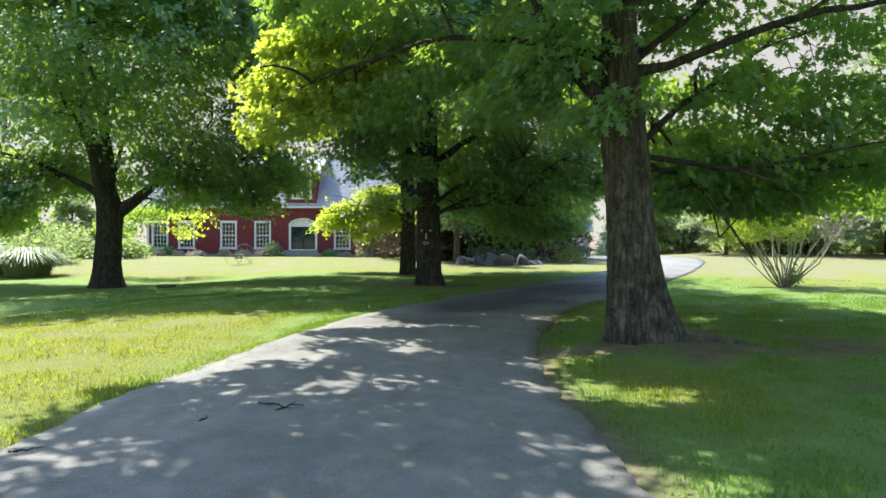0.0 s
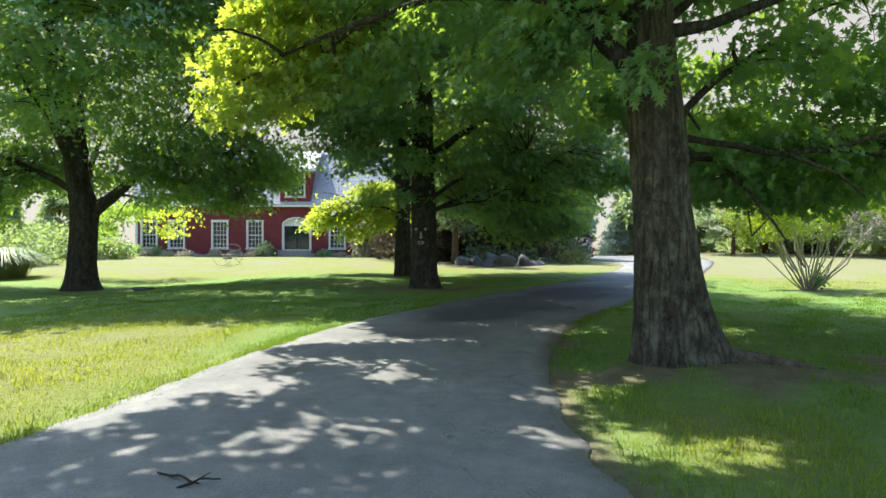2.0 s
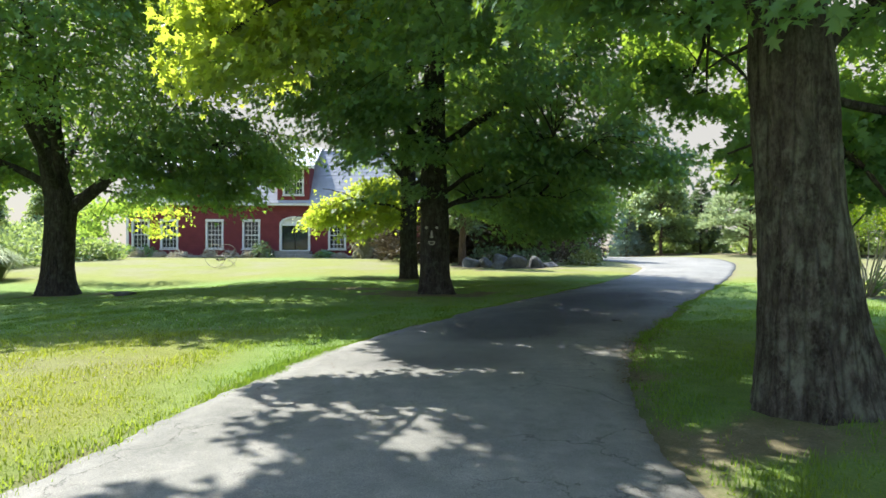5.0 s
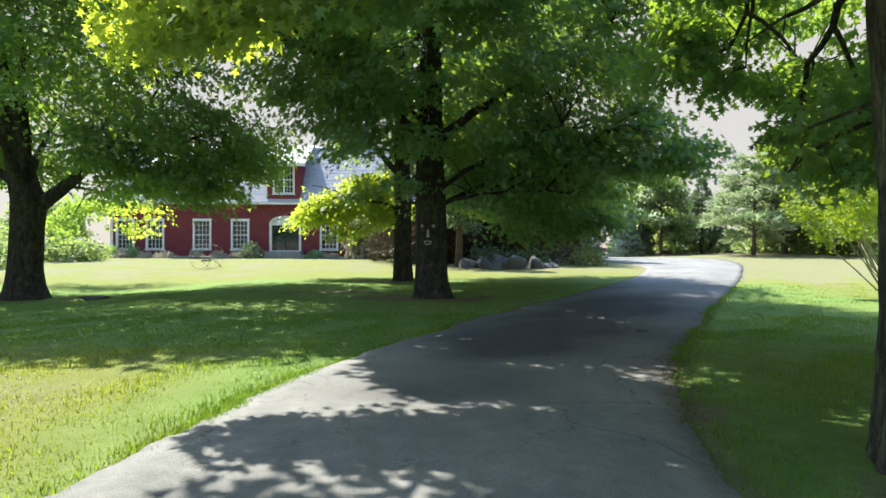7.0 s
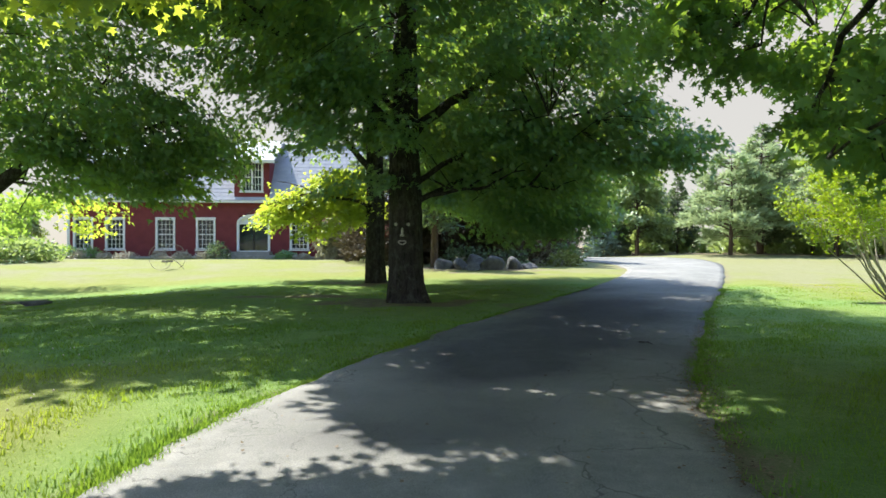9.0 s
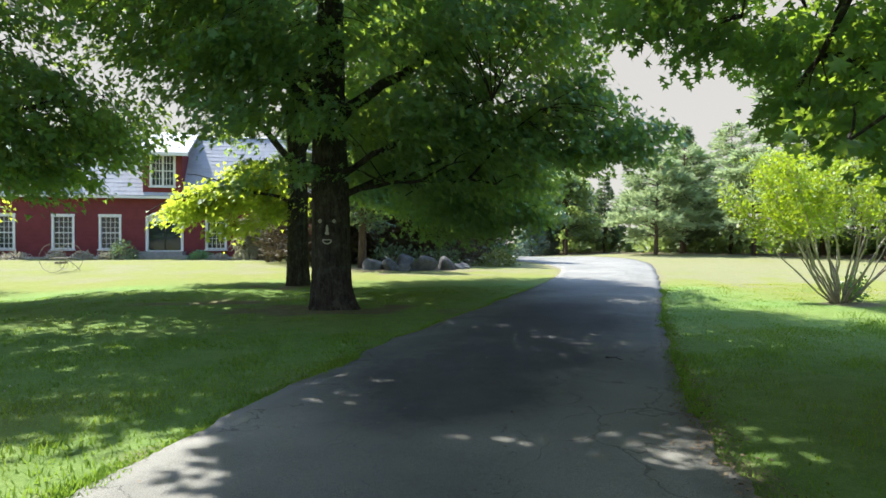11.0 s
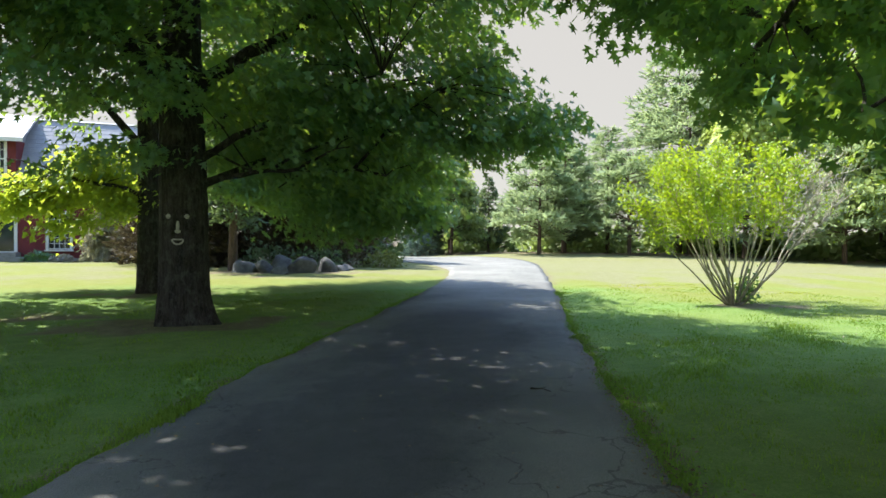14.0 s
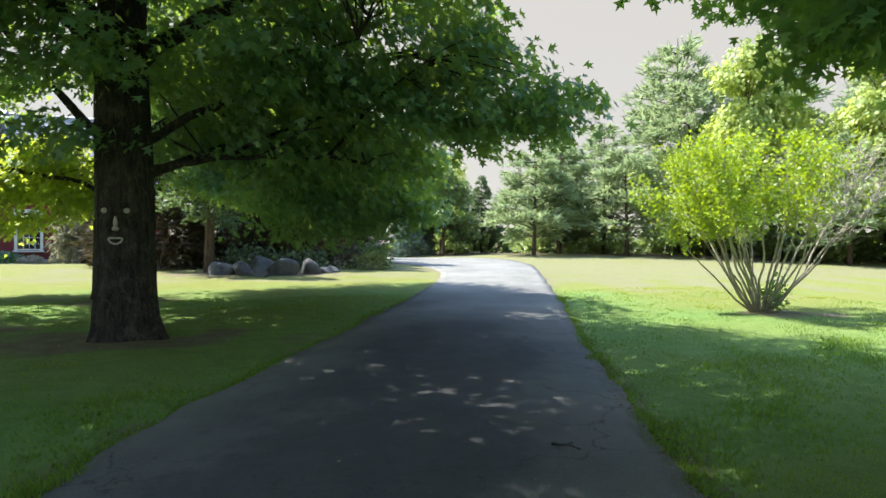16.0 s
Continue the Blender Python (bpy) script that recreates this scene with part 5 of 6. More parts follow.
def shingles(x0, x1, p_low, p_high, thick, course, wid, seed):
    """A slope of lapped slate courses from the low edge (y, z) to the high edge."""
    rng = np.random.RandomState(seed)
    lo, hi = np.array(p_low), np.array(p_high)
    ln = np.linalg.norm(hi - lo)
    u = (hi - lo) / ln
    nrm = np.array([-u[1], u[0]]) * (1 if u[0] > 0 else -1)
    bm = bmesh.new()
    q = [lo, hi, hi - nrm * thick, lo - nrm * thick]
    a = [bm.verts.new(Vector((x0, *p)) - HO) for p in q]
    b = [bm.verts.new(Vector((x1, *p)) - HO) for p in q]
    bm.faces.new(a), bm.faces.new(b[::-1])
    for i in range(4):
        bm.faces.new([a[(i + 1) % 4], a[i], b[i], b[(i + 1) % 4]])
    n = int(ln / course)
    for k in range(n):
        s0, s1 = k * ln / n, min(ln, (k + 1.12) * ln / n)
        x = x0 - (wid * 0.5 if k % 2 else 0)
        while x < x1 - 0.02:
            w = wid * rng.uniform(0.85, 1.15)
            xa, xb = max(x0, x) + 0.006, min(x1, x + w) - 0.006
            x += w
            if xb - xa < 0.05:
                continue
            lift = 0.012 + rng.uniform(0, 0.006)
            e0, e1 = lo + u * (s0 + rng.uniform(-0.01, 0.01)), lo + u * s1
            pts = [e0 + nrm * lift, e1 + nrm * 0.006, e1 - nrm * 0.002, e0 - nrm * 0.002]
            va = [bm.verts.new(Vector((xa, *p)) - HO) for p in pts]
            vb = [bm.verts.new(Vector((xb, *p)) - HO) for p in pts]
            bm.faces.new([vb[0], vb[1], va[1], va[0]])
            bm.faces.new([va[3], vb[3], vb[0], va[0]])
            bm.faces.new([va[0], va[1], va[2], va[3]])
            bm.faces.new([vb[3], vb[2], vb[1], vb[0]])
    bmesh.ops.recalc_face_normals(bm, faces=bm.faces[:])
    return bm


SL = (RIDGE_Z - HE) / (DEEP / 2)
part("roof_front", shingles(HX0 - 0.4, HX1 + 0.4, (HY - 0.25, HE - 0.25 * SL + 0.28), (HY + DEEP / 2, RIDGE_Z + 0.28), 0.2, 0.33, 0.5, 3), M_SLATE, house, "grey slate roof in sunlight")
part("roof_back", shingles(HX0 - 0.4, HX1 + 0.4, (HY + DEEP + 0.25, HE - 0.25 * SL + 0.28), (HY + DEEP / 2, RIDGE_Z + 0.28), 0.2, 0.6, 1.2, 4), M_SLATE, house)
part("eave_board", hbox(((HX0 - 0.4, HY - 0.29, HE - 0.26), (HX1 + 0.4, HY - 0.255, HE - 0.10)), ((HX0 - 0.38, HY - 0.255, HE - 0.26), (HX1 + 0.38, HY - 0.003, HE - 0.22))), M_WHITE, house, "white fascia board and soffit")
part("corner_board", hbox(((HX0 - 0.03, HY - 0.03, HB), (HX0 + 0.16, HY - 0.003, HE - 0.27))), M_WHITE, house)
part("foundation", hbox(((HX0 - 0.02, HY - 0.05, HB - 0.4), (HX1 + 0.02, HY - 0.004, HB + 0.28))), M_STONE, house, "low grey stone foundation")


def window(x, z0, z1, w, y, cols, rows, double=False):
    win = part("window", hbox(((x - w / 2 - 0.11, y - 0.05, z0 - 0.02), (x - w / 2 + 0.03, y + 0.12, z1 + 0.02)), ((x + w / 2 - 0.03, y - 0.05, z0 - 0.02), (x + w / 2 + 0.11, y + 0.12, z1 + 0.02)),
                             ((x - w / 2 + 0.03, y - 0.05, z1 - 0.03), (x + w / 2 - 0.03, y + 0.12, z1 + 0.02)), ((x - w / 2 - 0.13, y - 0.055, z1 + 0.023), (x + w / 2 + 0.13, y + 0.1, z1 + 0.16))),
               M_WHITE, house, "white window frame")
    part("sill", hbox(((x - w / 2 - 0.16, y - 0.12, z0 - 0.10), (x + w / 2 + 0.16, y + 0.1, z0 - 0.023))), M_WHITE, win)
    a, b = x - w / 2 + 0.033, x + w / 2 - 0.033
    part("pane", hbox(((a, y + 0.10, z0), (b, y + 0.115, z1 - 0.033))), M_GLASS, win, "dark reflecting glass")
    bars = []
    mid = (z0 + z1) / 2
    bars.append(((a, y + 0.04, mid - 0.035), (b, y + 0.095, mid + 0.035)))
    bars.append(((a, y + 0.04, z0), (b, y + 0.095, z0 + 0.07)))
    if double:
        bars.append(((x - 0.06, y + 0.03, z0 + 0.073), (x + 0.06, y + 0.097, z1 - 0.036)))
    for i in range(1, cols):
        xx = a + (b - a) * i / cols
        if not (double and abs(xx - x) < 0.08):
            bars.append(((xx - 0.014, y + 0.06, z0 + 0.073), (xx + 0.014, y + 0.093, z1 - 0.036)))
    for j in range(1, rows):
        zz = z0 + (z1 - z0) * j / rows
        if abs(zz - mid) > 0.06:
            bars.append(((a, y + 0.062, zz - 0.014), (b, y + 0.091, zz + 0.014)))
    for lo, hi in bars:
        part("glazing_bar", hbox((lo, hi)), M_WHITE, win)
    return win


for x, z0, z1 in WINDOWS:
    window(x, z0, z1, WW, HY, 4, 6)


def arch_strip(x, w, z_spring, z_top, y0, y1, thick, n=18):
    """A flat segmental arch band."""
    bm = bmesh.new()
    rings = []
    for k in range(n + 1):
        a = math.pi * k / n
        row = []
        for extra in (0, thick):
            px, pz = x - math.cos(a) * (w / 2 + extra), z_spring + math.sin(a) * (z_top - z_spring + extra)
            row += [bm.verts.new(Vector((px, y0, pz)) - HO), bm.verts.new(Vector((px, y1, pz)) - HO)]
        rings.append(row)
    for r, s in zip(rings, rings[1:]):
        for i, j in ((0, 2), (2, 3), (3, 1), (1, 0)):
            bm.faces.new([r[i], r[j], s[j], s[i]])
    bmesh.ops.recalc_face_normals(bm, faces=bm.faces[:])
    return bm


# entrance: wide glazed door under a white arch
DX0, DX1 = DOOR_X - DOOR_W / 2, DOOR_X + DOOR_W / 2
entry = part("entrance_door", hbox(((DX0 - 0.12, HY - 0.06, DOOR_B), (DX0 + 0.04, HY + 0.14, DOOR_S)), ((DX1 - 0.04, HY - 0.06, DOOR_B), (DX1 + 0.12, HY + 0.14, DOOR_S)),
                                   ((DX0 + 0.043, HY - 0.05, DOOR_S - 0.08), (DX1 - 0.043, HY + 0.13, DOOR_S + 0.02))), M_WHITE, house, "white door frame")
part("arch_trim", arch_strip(DOOR_X, DOOR_W, DOOR_S, DOOR_T - 0.05, HY - 0.06, HY + 0.12, 0.13), M_WHITE, entry)
bm = bmesh.new()
pts = [(DX0, DOOR_S + 0.025)] + [(DOOR_X - math.cos(math.pi * k / 18) * DOOR_W / 2, DOOR_S + 0.025 + math.sin(math.pi * k / 18) * (DOOR_T - DOOR_S - 0.07)) for k in range(1, 18)] + [(DX1, DOOR_S + 0.025)]
fa = bm.faces.new([bm.verts.new(Vector((px, HY + 0.08, pz)) - HO) for px, pz in pts])
ext = bmesh.ops.extrude_face_region(bm, geom=[fa])
bmesh.ops.translate(bm, verts=[g for g in ext["geom"] if isinstance(g, bmesh.types.BMVert)], vec=(0, 0.03, 0))
bmesh.ops.recalc_face_normals(bm, faces=bm.faces[:])
part("fanlight", bm, M_WHITE, entry, "pale panel under the arch")
part("spandrel", hbox(((DX0, HY + 0.15, DOOR_S), (DX1, HY + 0.27, DOOR_T))), M_RED, entry)
part("door_glass", hbox(((DX0 + 0.043, HY + 0.09, DOOR_B + 0.05), (DX1 - 0.043, HY + 0.11, DOOR_S - 0.083))), M_GLASS, entry, "dark glass")
part("threshold", hbox(((DX0 + 0.043, HY - 0.02, DOOR_B - 0.02), (DX1 - 0.043, HY + 0.12, DOOR_B + 0.047))), M_WHITE, entry)
part("door_stile", hbox(((DOOR_X - 0.03, HY + 0.06, DOOR_B + 0.05), (DOOR_X + 0.03, HY + 0.087, DOOR_S - 0.083))), M_DARK, entry)
step = part("door_step", boxes(((-13.1, HY - 1.5, 0.1), (-9.5, HY - 0.06, 0.60)), ((-12.6, HY - 1.1, 0.603), (-10.0, HY - 0.06, 0.84))), M_STONE)
tagged(step, "two grey stone steps before the front door", "steps", kind="")


def dormer(x, w):
    y0 = HY - 0.1
    zb, zt = 4.6, 7.18
    d = part("dormer", hbox(((x - w / 2, y0, zb), (x - 0.72, y0 + 0.2, zt)), ((x + 0.72, y0, zb), (x + w / 2, y0 + 0.2, zt)), ((x - 0.72, y0, zb), (x + 0.72, y0 + 0.2, 5.02)),
                            ((x - 0.72, y0, 7.06), (x + 0.72, y0 + 0.2, zt)), ((x - w / 2, y0 + 0.203, zb), (x - w / 2 + 0.15, y0 + 2.4, zt)), ((x + w / 2 - 0.15, y0 + 0.203, zb), (x + w / 2, y0 + 2.4, zt))),
             M_RED, house, "red dormer wall")
    for s in (-1, 1):
        bm = bmesh.new()
        e = x + s * w / 2
        a, b = sorted((e, e - s * 0.15))
        prof = [(y0 + 0.203, zt + 0.003), (HY + DEEP / 2 - 0.2, RIDGE_Z + 0.05), (HY + 2.4, zt + 0.003)]
        va = [bm.verts.new(Vector((a, *p)) - HO) for p in prof]
        vb = [bm.verts.new(Vector((b, *p)) - HO) for p in prof]
        bm.faces.new(va), bm.faces.new(vb[::-1])
        for i in range(3):
            bm.faces.new([va[(i + 1) % 3], va[i], vb[i], vb[(i + 1) % 3]])
        bmesh.ops.recalc_face_normals(bm, faces=bm.faces[:])
        part("dormer_cheek", bm, M_SLATE, d)
    sl = (RIDGE_Z + 0.36 - zt - 0.1) / (HY + DEEP / 2 - y0)
    part("dormer_roof", shingles(x - w / 2 - 0.42, x + w / 2 + 0.42, (y0 - 0.4, zt + 0.1 - 0.4 * sl + 0.12), (HY + DEEP / 2, RIDGE_Z + 0.40), 0.14, 0.33, 0.5, 7), M_SLATE, d, "pale sunlit shed roof")
    part("dormer_fascia", hbox(((x - w / 2 - 0.42, y0 - 0.43, zt - 0.20), (x + w / 2 + 0.42, y0 - 0.40, zt + 0.02))), M_WHITE, d)
    window(x, 5.05, 7.03, 1.36, y0, 6, 4, True)
    return d


dormer(-11.42, 2.4)
dormer(-19.6, 2.4)
tagged(house, "long red house with slate roof, white windows and dormers", "house")

# pale outbuilding past the trees
shed = new("shed")
sx, sy = 12.6, 59.8
shed.location = (sx, sy, hgt(sx, sy))
part("wall", boxes(((-1.6, 0, -0.2), (1.6, 0.15, 2.3)), ((-1.6, 0.153, -0.2), (-1.45, 3, 2.3)), ((1.45, 0.153, -0.2), (1.6, 3, 2.3)), ((-1.45, 2.85, -0.2), (1.45, 3, 2.3))), M_WHITE, shed)
bm = bmesh.new()
for x0, x1 in ((-1.9, 1.9),):
    prof = [(-0.3, 2.25), (1.5, 3.3), (3.3, 2.25), (3.3, 2.35), (1.5, 3.42), (-0.3, 2.35)]
    a, b = [[bm.verts.new((xx, *p)) for p in prof] for xx in (x0, x1)]
    bm.faces.new(a), bm.faces.new(b[::-1])
    for i in range(6):
        bm.faces.new([a[(i + 1) % 6], a[i], b[i], b[(i + 1) % 6]])
bmesh.ops.recalc_face_normals(bm, faces=bm.faces[:])
part("roof", bm, M_SLATE, shed)
tagged(shed, "small white shed past the conifers", "shed")


# ---------- boulders ----------
def boulder(x, y, sx, sy, sz, seed, turn):
    rng = np.random.RandomState(seed)
    bm = bmesh.new()
    bmesh.ops.create_icosphere(bm, subdivisions=3, radius=1.0)
    planes = [(Vector(unit(rng.standard_normal(3))), rng.uniform(0.4, 0.8)) for _ in range(9)]
    for v in bm.verts:
        for nn, d in planes:
            over = v.co.dot(nn) - d
            if over > 0:
                v.co -= nn * over * 0.96
        k = noise.noise(v.co * 2.3 + Vector((seed, 0, 0))) * 0.10 + noise.noise(v.co * 6 + Vector((0, seed, 0))) * 0.03
        v.co *= 1 + k
        v.co = Vector((v.co.x * sx, v.co.y * sy, v.co.z * sz))
    ob = part("boulder", bm, M_ROCK, None, "", True)
    ob.matrix_basis = pose(x, y, hgt(x, y) + sz * 0.12, 0, 0, turn)
    return tagged(ob, "large grey fieldstone boulder lying on the ground", "boulder", "boulder pile")


M_ROCK = plain("fieldstone", (0.046, 0.048, 0.048), (0.150, 0.151, 0.150), 2.4, 0.88, 0.8, 0.03)
for k, (x, y, a, b, c) in enumerate(((3.3, 35.2, 0.8, 0.6, 0.50), (4.5, 35.6, 0.45, 0.45, 0.46), (2.1, 35.5, 0.6, 0.5, 0.42), (2.6, 34.6, 0.42, 0.3, 0.24), (5.1, 36.0, 0.5, 0.5, 0.28),
                                     (1.3, 35.9, 0.55, 0.45, 0.5), (2.7, 36.2, 0.5, 0.45, 0.7), (5.6, 36.5, 0.3, 0.3, 0.2))):
    boulder(x, y, a * 1.15, b * 1.15, c * 1.25, 100 + k, k * 47)
flat_rock = boulder(-10.6, 23.6, 0.55, 0.35, 0.16, 131, 10)
tagged(flat_rock, "low flat grey stone in the lawn", "stone", "lawn stones")


# ---------- planting by the house ----------
def mound(name, x, y, r, h, mat, seed, label, n=500, size=0.09, lobed=True):
    rng = np.random.RandomState(seed)
    root = new(name)
    root.location = (x, y, hgt(x, y))
    d = unit(rng.standard_normal((n, 3)))
    d[:, 2] = np.abs(d[:, 2])
    rr = rng.uniform(0.55, 1.0, n)[:, None] * (1 + 0.2 * wave(d[:, 0] * 3, d[:, 1] * 3 + d[:, 2] * 2, 1.5, seed))[:, None]
    p = d * rr * np.array([r, r, h])
    v, f = leaves(p, d + rng.standard_normal((n, 3)) * 0.5, rng.standard_normal((n, 3)) * 0.6 + d + np.array([0, 0, 0.5]), size * rng.uniform(0.7, 1.4, n), LEAF_LOW)
    poly_mesh("foliage", v, f, mat, root)["kind"] = "stuff"
    st = [sweep(bend((0, 0, -0.05), d[i] * np.array([r, r, h]) * 0.8, 0.02, 5), np.linspace(0.012, 0.004, 5), 4) for i in range(0, 40 if n > 400 else 8)]
    v, f = merge(st)
    poly_mesh("stem_work", v, f, M_SHRUB_BARK, root)["kind"] = "stuff"
    return tagged(root, label, "shrub", "house planting")


M_PALE = leaf_mat("pale_bloom", (0.30, 0.27, 0.19), (0.58, 0.52, 0.42), (0.4, 0.38, 0.25), 0.04, 0.3)
for k, (x, r, h) in enumerate(((-22.2, 0.55, 0.6), (-20.6, 0.6, 0.42), (-19.1, 0.75, 0.5), (-17.0, 0.6, 0.48), (-15.6, 0.65, 0.5), (-14.2, 0.55, 0.45), (-6.2, 0.5, 0.45), (-7.6, 0.6, 0.4), (-4.8, 0.5, 0.4))):
    mound("flowering_mound", x, HY - 1.9 + 0.2 * math.sin(k * 2.1), r, h, M_PALE, 200 + k, "low rounded mound of pale flowers by the house", 520, 0.1)
mound("round_shrub", -13.3, HY - 1.8, 0.85, 1.15, M_NEEDLE_DARK, 220, "rounded dark green shrub beside the front door", 900, 0.12)
for k, (x, r, h) in enumerate(((-21.7, 0.7, 0.8), (-23.2, 0.9, 0.9), (-8.9, 0.7, 0.55), (-3.6, 0.8, 0.7))):
    mound("round_shrub", x, HY - 1.3, r, h, M_LEAF_COOL, 230 + k, "low dark green shrub against the house wall", 650, 0.12)


def weeping(x, y):
    rng = np.random.RandomState(61)
    root = new("weeping_conifer")
    root.location = (x, y, hgt(x, y))
    p = np.stack([0.25 * np.sin(np.linspace(0, 3, 12)), 0 * np.linspace(0, 1, 12), np.linspace(-0.1, 2.7, 12)], 1)
    v, f = sweep(p, np.linspace(0.09, 0.03, 12), 8)
    poly_mesh("trunk", v, f, M_BARK_PINE, root, True)
    br, P, D = [], [], []
    for k in range(80):
        z = rng.uniform(1.0, 2.75)
        an = rng.uniform(0, 6.28)
        ln = rng.uniform(0.6, 1.45)
        a = np.array([0, 0, z])
        e = np.array([math.cos(an) * ln, math.sin(an) * ln * 0.8, max(0.25, z - rng.uniform(0.3, 1.5))])
        q = bend(a, e, 0.35, 9, rng, 0.03)
        br.append(sweep(q, np.linspace(0.02, 0.006, 9), 4))
        for s in range(30):
            i = rng.randint(2, 9)
            P.append(q[i] + rng.standard_normal(3) * 0.06), D.append(np.array([0, 0, -1.0]) + rng.standard_normal(3) * 0.25)
    v, f = merge(br)
    poly_mesh("branch_work", v, f, M_BARK_PINE, root)["kind"] = "stuff"
    v, f = tufts(np.array(P), np.array(D), 0.38, 0.05, rng, 4)
    poly_mesh("foliage", v, f, M_WEEP, root)["kind"] = "stuff"
    return tagged(root, "pale weeping conifer with hanging branches by the house", "tree")


M_JUNIPER = leaf_mat("juniper_needle", (0.10, 0.13, 0.03), (0.22, 0.25, 0.06), (0.24, 0.27, 0.06), 0.04, 0.3)
M_WEEP = leaf_mat("weeping_needle", (0.26, 0.25, 0.16), (0.48, 0.46, 0.33), (0.40, 0.39, 0.24), 0.03, 0.4)
weeping(-5.2, 46.9)


def grass_clump(x, y, r, h, seed):
    rng = np.random.RandomState(seed)
    root = new("ornamental_grass")
    root.location = (x, y, hgt(x, y))
    n = 2600
    an = rng.uniform(0, 6.28, n)
    base = np.stack([np.cos(an), np.sin(an), 0 * an], 1) * (rng.uniform(0, 0.5, n) * r)[:, None]
    out = np.stack([np.cos(an), np.sin(an), 0 * an], 1)
    reach = rng.uniform(0.1, 1.0, n) * r * 0.75
    top = h * rng.uniform(0.75, 1.05, n) * (1 - 0.35 * (reach / r) ** 2)
    side = np.stack([-np.sin(an), np.cos(an), 0 * an], 1) * 0.02
    p1 = base + out * (reach * 0.45)[:, None] + np.array([0, 0, 1.0]) * top[:, None]
    p2 = base + out * reach[:, None] + np.array([0, 0, 1.0]) * (top * rng.uniform(0.45, 0.9, n))[:, None]
    v = np.stack([base - side, base + side, p1 + side, p1 - side, p2, p2 + side * 0.2], 1)
    b = np.arange(n)[:, None] * 6
    f = np.concatenate([b + np.array([[0, 1, 2, 3]]), b + np.array([[3, 2, 5, 4]])])
    poly_mesh("blade_mass", v.reshape(-1, 3), f, M_STRAW, root)["kind"] = "stuff"
    return tagged(root, "large arching clump of pale ornamental grass", "ornamental grass", "grass clumps")


grass_clump(-20.5, 30.5, 1.9, 1.45, 71)
grass_clump(-23.2, 31.5, 1.9, 1.5, 72)
for k, (x, y, r, h) in enumerate(((-24.5, 37, 2.2, 2.0), (-27.5, 35, 2.4, 2.2), (-30, 39, 2.6, 2.4), (-26, 42, 2.2, 2.0), (-33, 34, 2.6, 2.4), (-22.5, 42.5, 1.8, 1.5), (-29, 47, 2.5, 2.6))):
    mound("hedge_shrub", x, y, r, h, M_LEAF_FAR, 300 + k, "loose grey-green shrub at the garden's edge", 1500, 0.22)
for k, (x, y, r, h) in enumerate(((4.6, 38.6, 1.5, 1.3), (6.4, 39.6, 1.6, 1.5), (2.4, 39.0, 1.3, 1.5), (-1.2, 39.6, 1.4, 1.2), (8.6, 42.5, 1.5, 1.5))):
    mound("understorey_shrub", x, y, r, h * 0.75, M_NEEDLE_BROWN if k % 2 else M_NEEDLE_DARK, 340 + k, "dark leafy undergrowth shrub beneath the spruces", 900, 0.14)
mound("juniper", 7.7, 38.2, 1.1, 0.75, M_JUNIPER, 350, "low golden-green juniper beside the driveway", 900, 0.13)
rr_ = random.Random(5)
for k in range(80):
    q = rr_.uniform(0, 1)
    x, y = 17 + 36 * q + rr_.uniform(0, 12), 60 - 36 * q ** 1.15 + rr_.uniform(0, 11)
    mound("understorey_shrub", x, y, rr_.uniform(1.2, 2.2), rr_.uniform(1.0, 2.8), M_LEAF_FAR, 400 + k, "dark leafy undergrowth shrub beneath the trees", 170, 0.5)


M_IRON = plain("weathered_iron", (0.20, 0.17, 0.14), (0.38, 0.34, 0.29), 14, 0.8, 0.3, 0.004)


def hay_rake(x, y):
    """An old iron two-wheeled implement on the lawn."""
    root = new("wheeled_implement")
    root.location = (x, y, hgt(x, y))
    for s in (-0.55, 0.55):
        a = np.linspace(0, 2 * np.pi, 33)
        ring = np.stack([s + 0 * a, 0.62 * np.cos(a), 0.62 + 0.62 * np.sin(a)], 1)
        v, f = sweep(ring, np.full(33, 0.011), 6)
        wheel = poly_mesh("wheel", v, f, M_IRON, root, True)
        for k in range(10):
            an = k * math.pi / 5
            v, f = sweep(np.array([(s, 0, 0.62), (s, 0.31 * math.cos(an), 0.62 + 0.31 * math.sin(an)), (s, 0.61 * math.cos(an), 0.62 + 0.61 * math.sin(an))]), [0.004] * 3, 5)
            poly_mesh("spoke", v, f, M_IRON, wheel)
    v, f = sweep(np.array([(-0.6, 0, 0.62), (0, 0, 0.62), (0.6, 0, 0.62)]), [0.025] * 3, 8)
    poly_mesh("axle", v, f, M_IRON, root, True)
    v, f = sweep(bend((0, 0, 0.62), (0, -0.9, 0.06), 0.1, 7), np.full(7, 0.02), 6)
    poly_mesh("tongue", v, f, M_IRON, root, True)
    for s in (-0.18, 0.18):
        part("plate", boxes(((s - 0.11, -0.1, 0.36), (s + 0.11, 0.1, 0.46))), M_IRON, root)
    root.rotation_euler = (0, 0, radians(76))
    return tagged(root, "old iron two-wheeled farm implement standing on the lawn", "farm implement")


hay_rake(-12.3, 37.2)


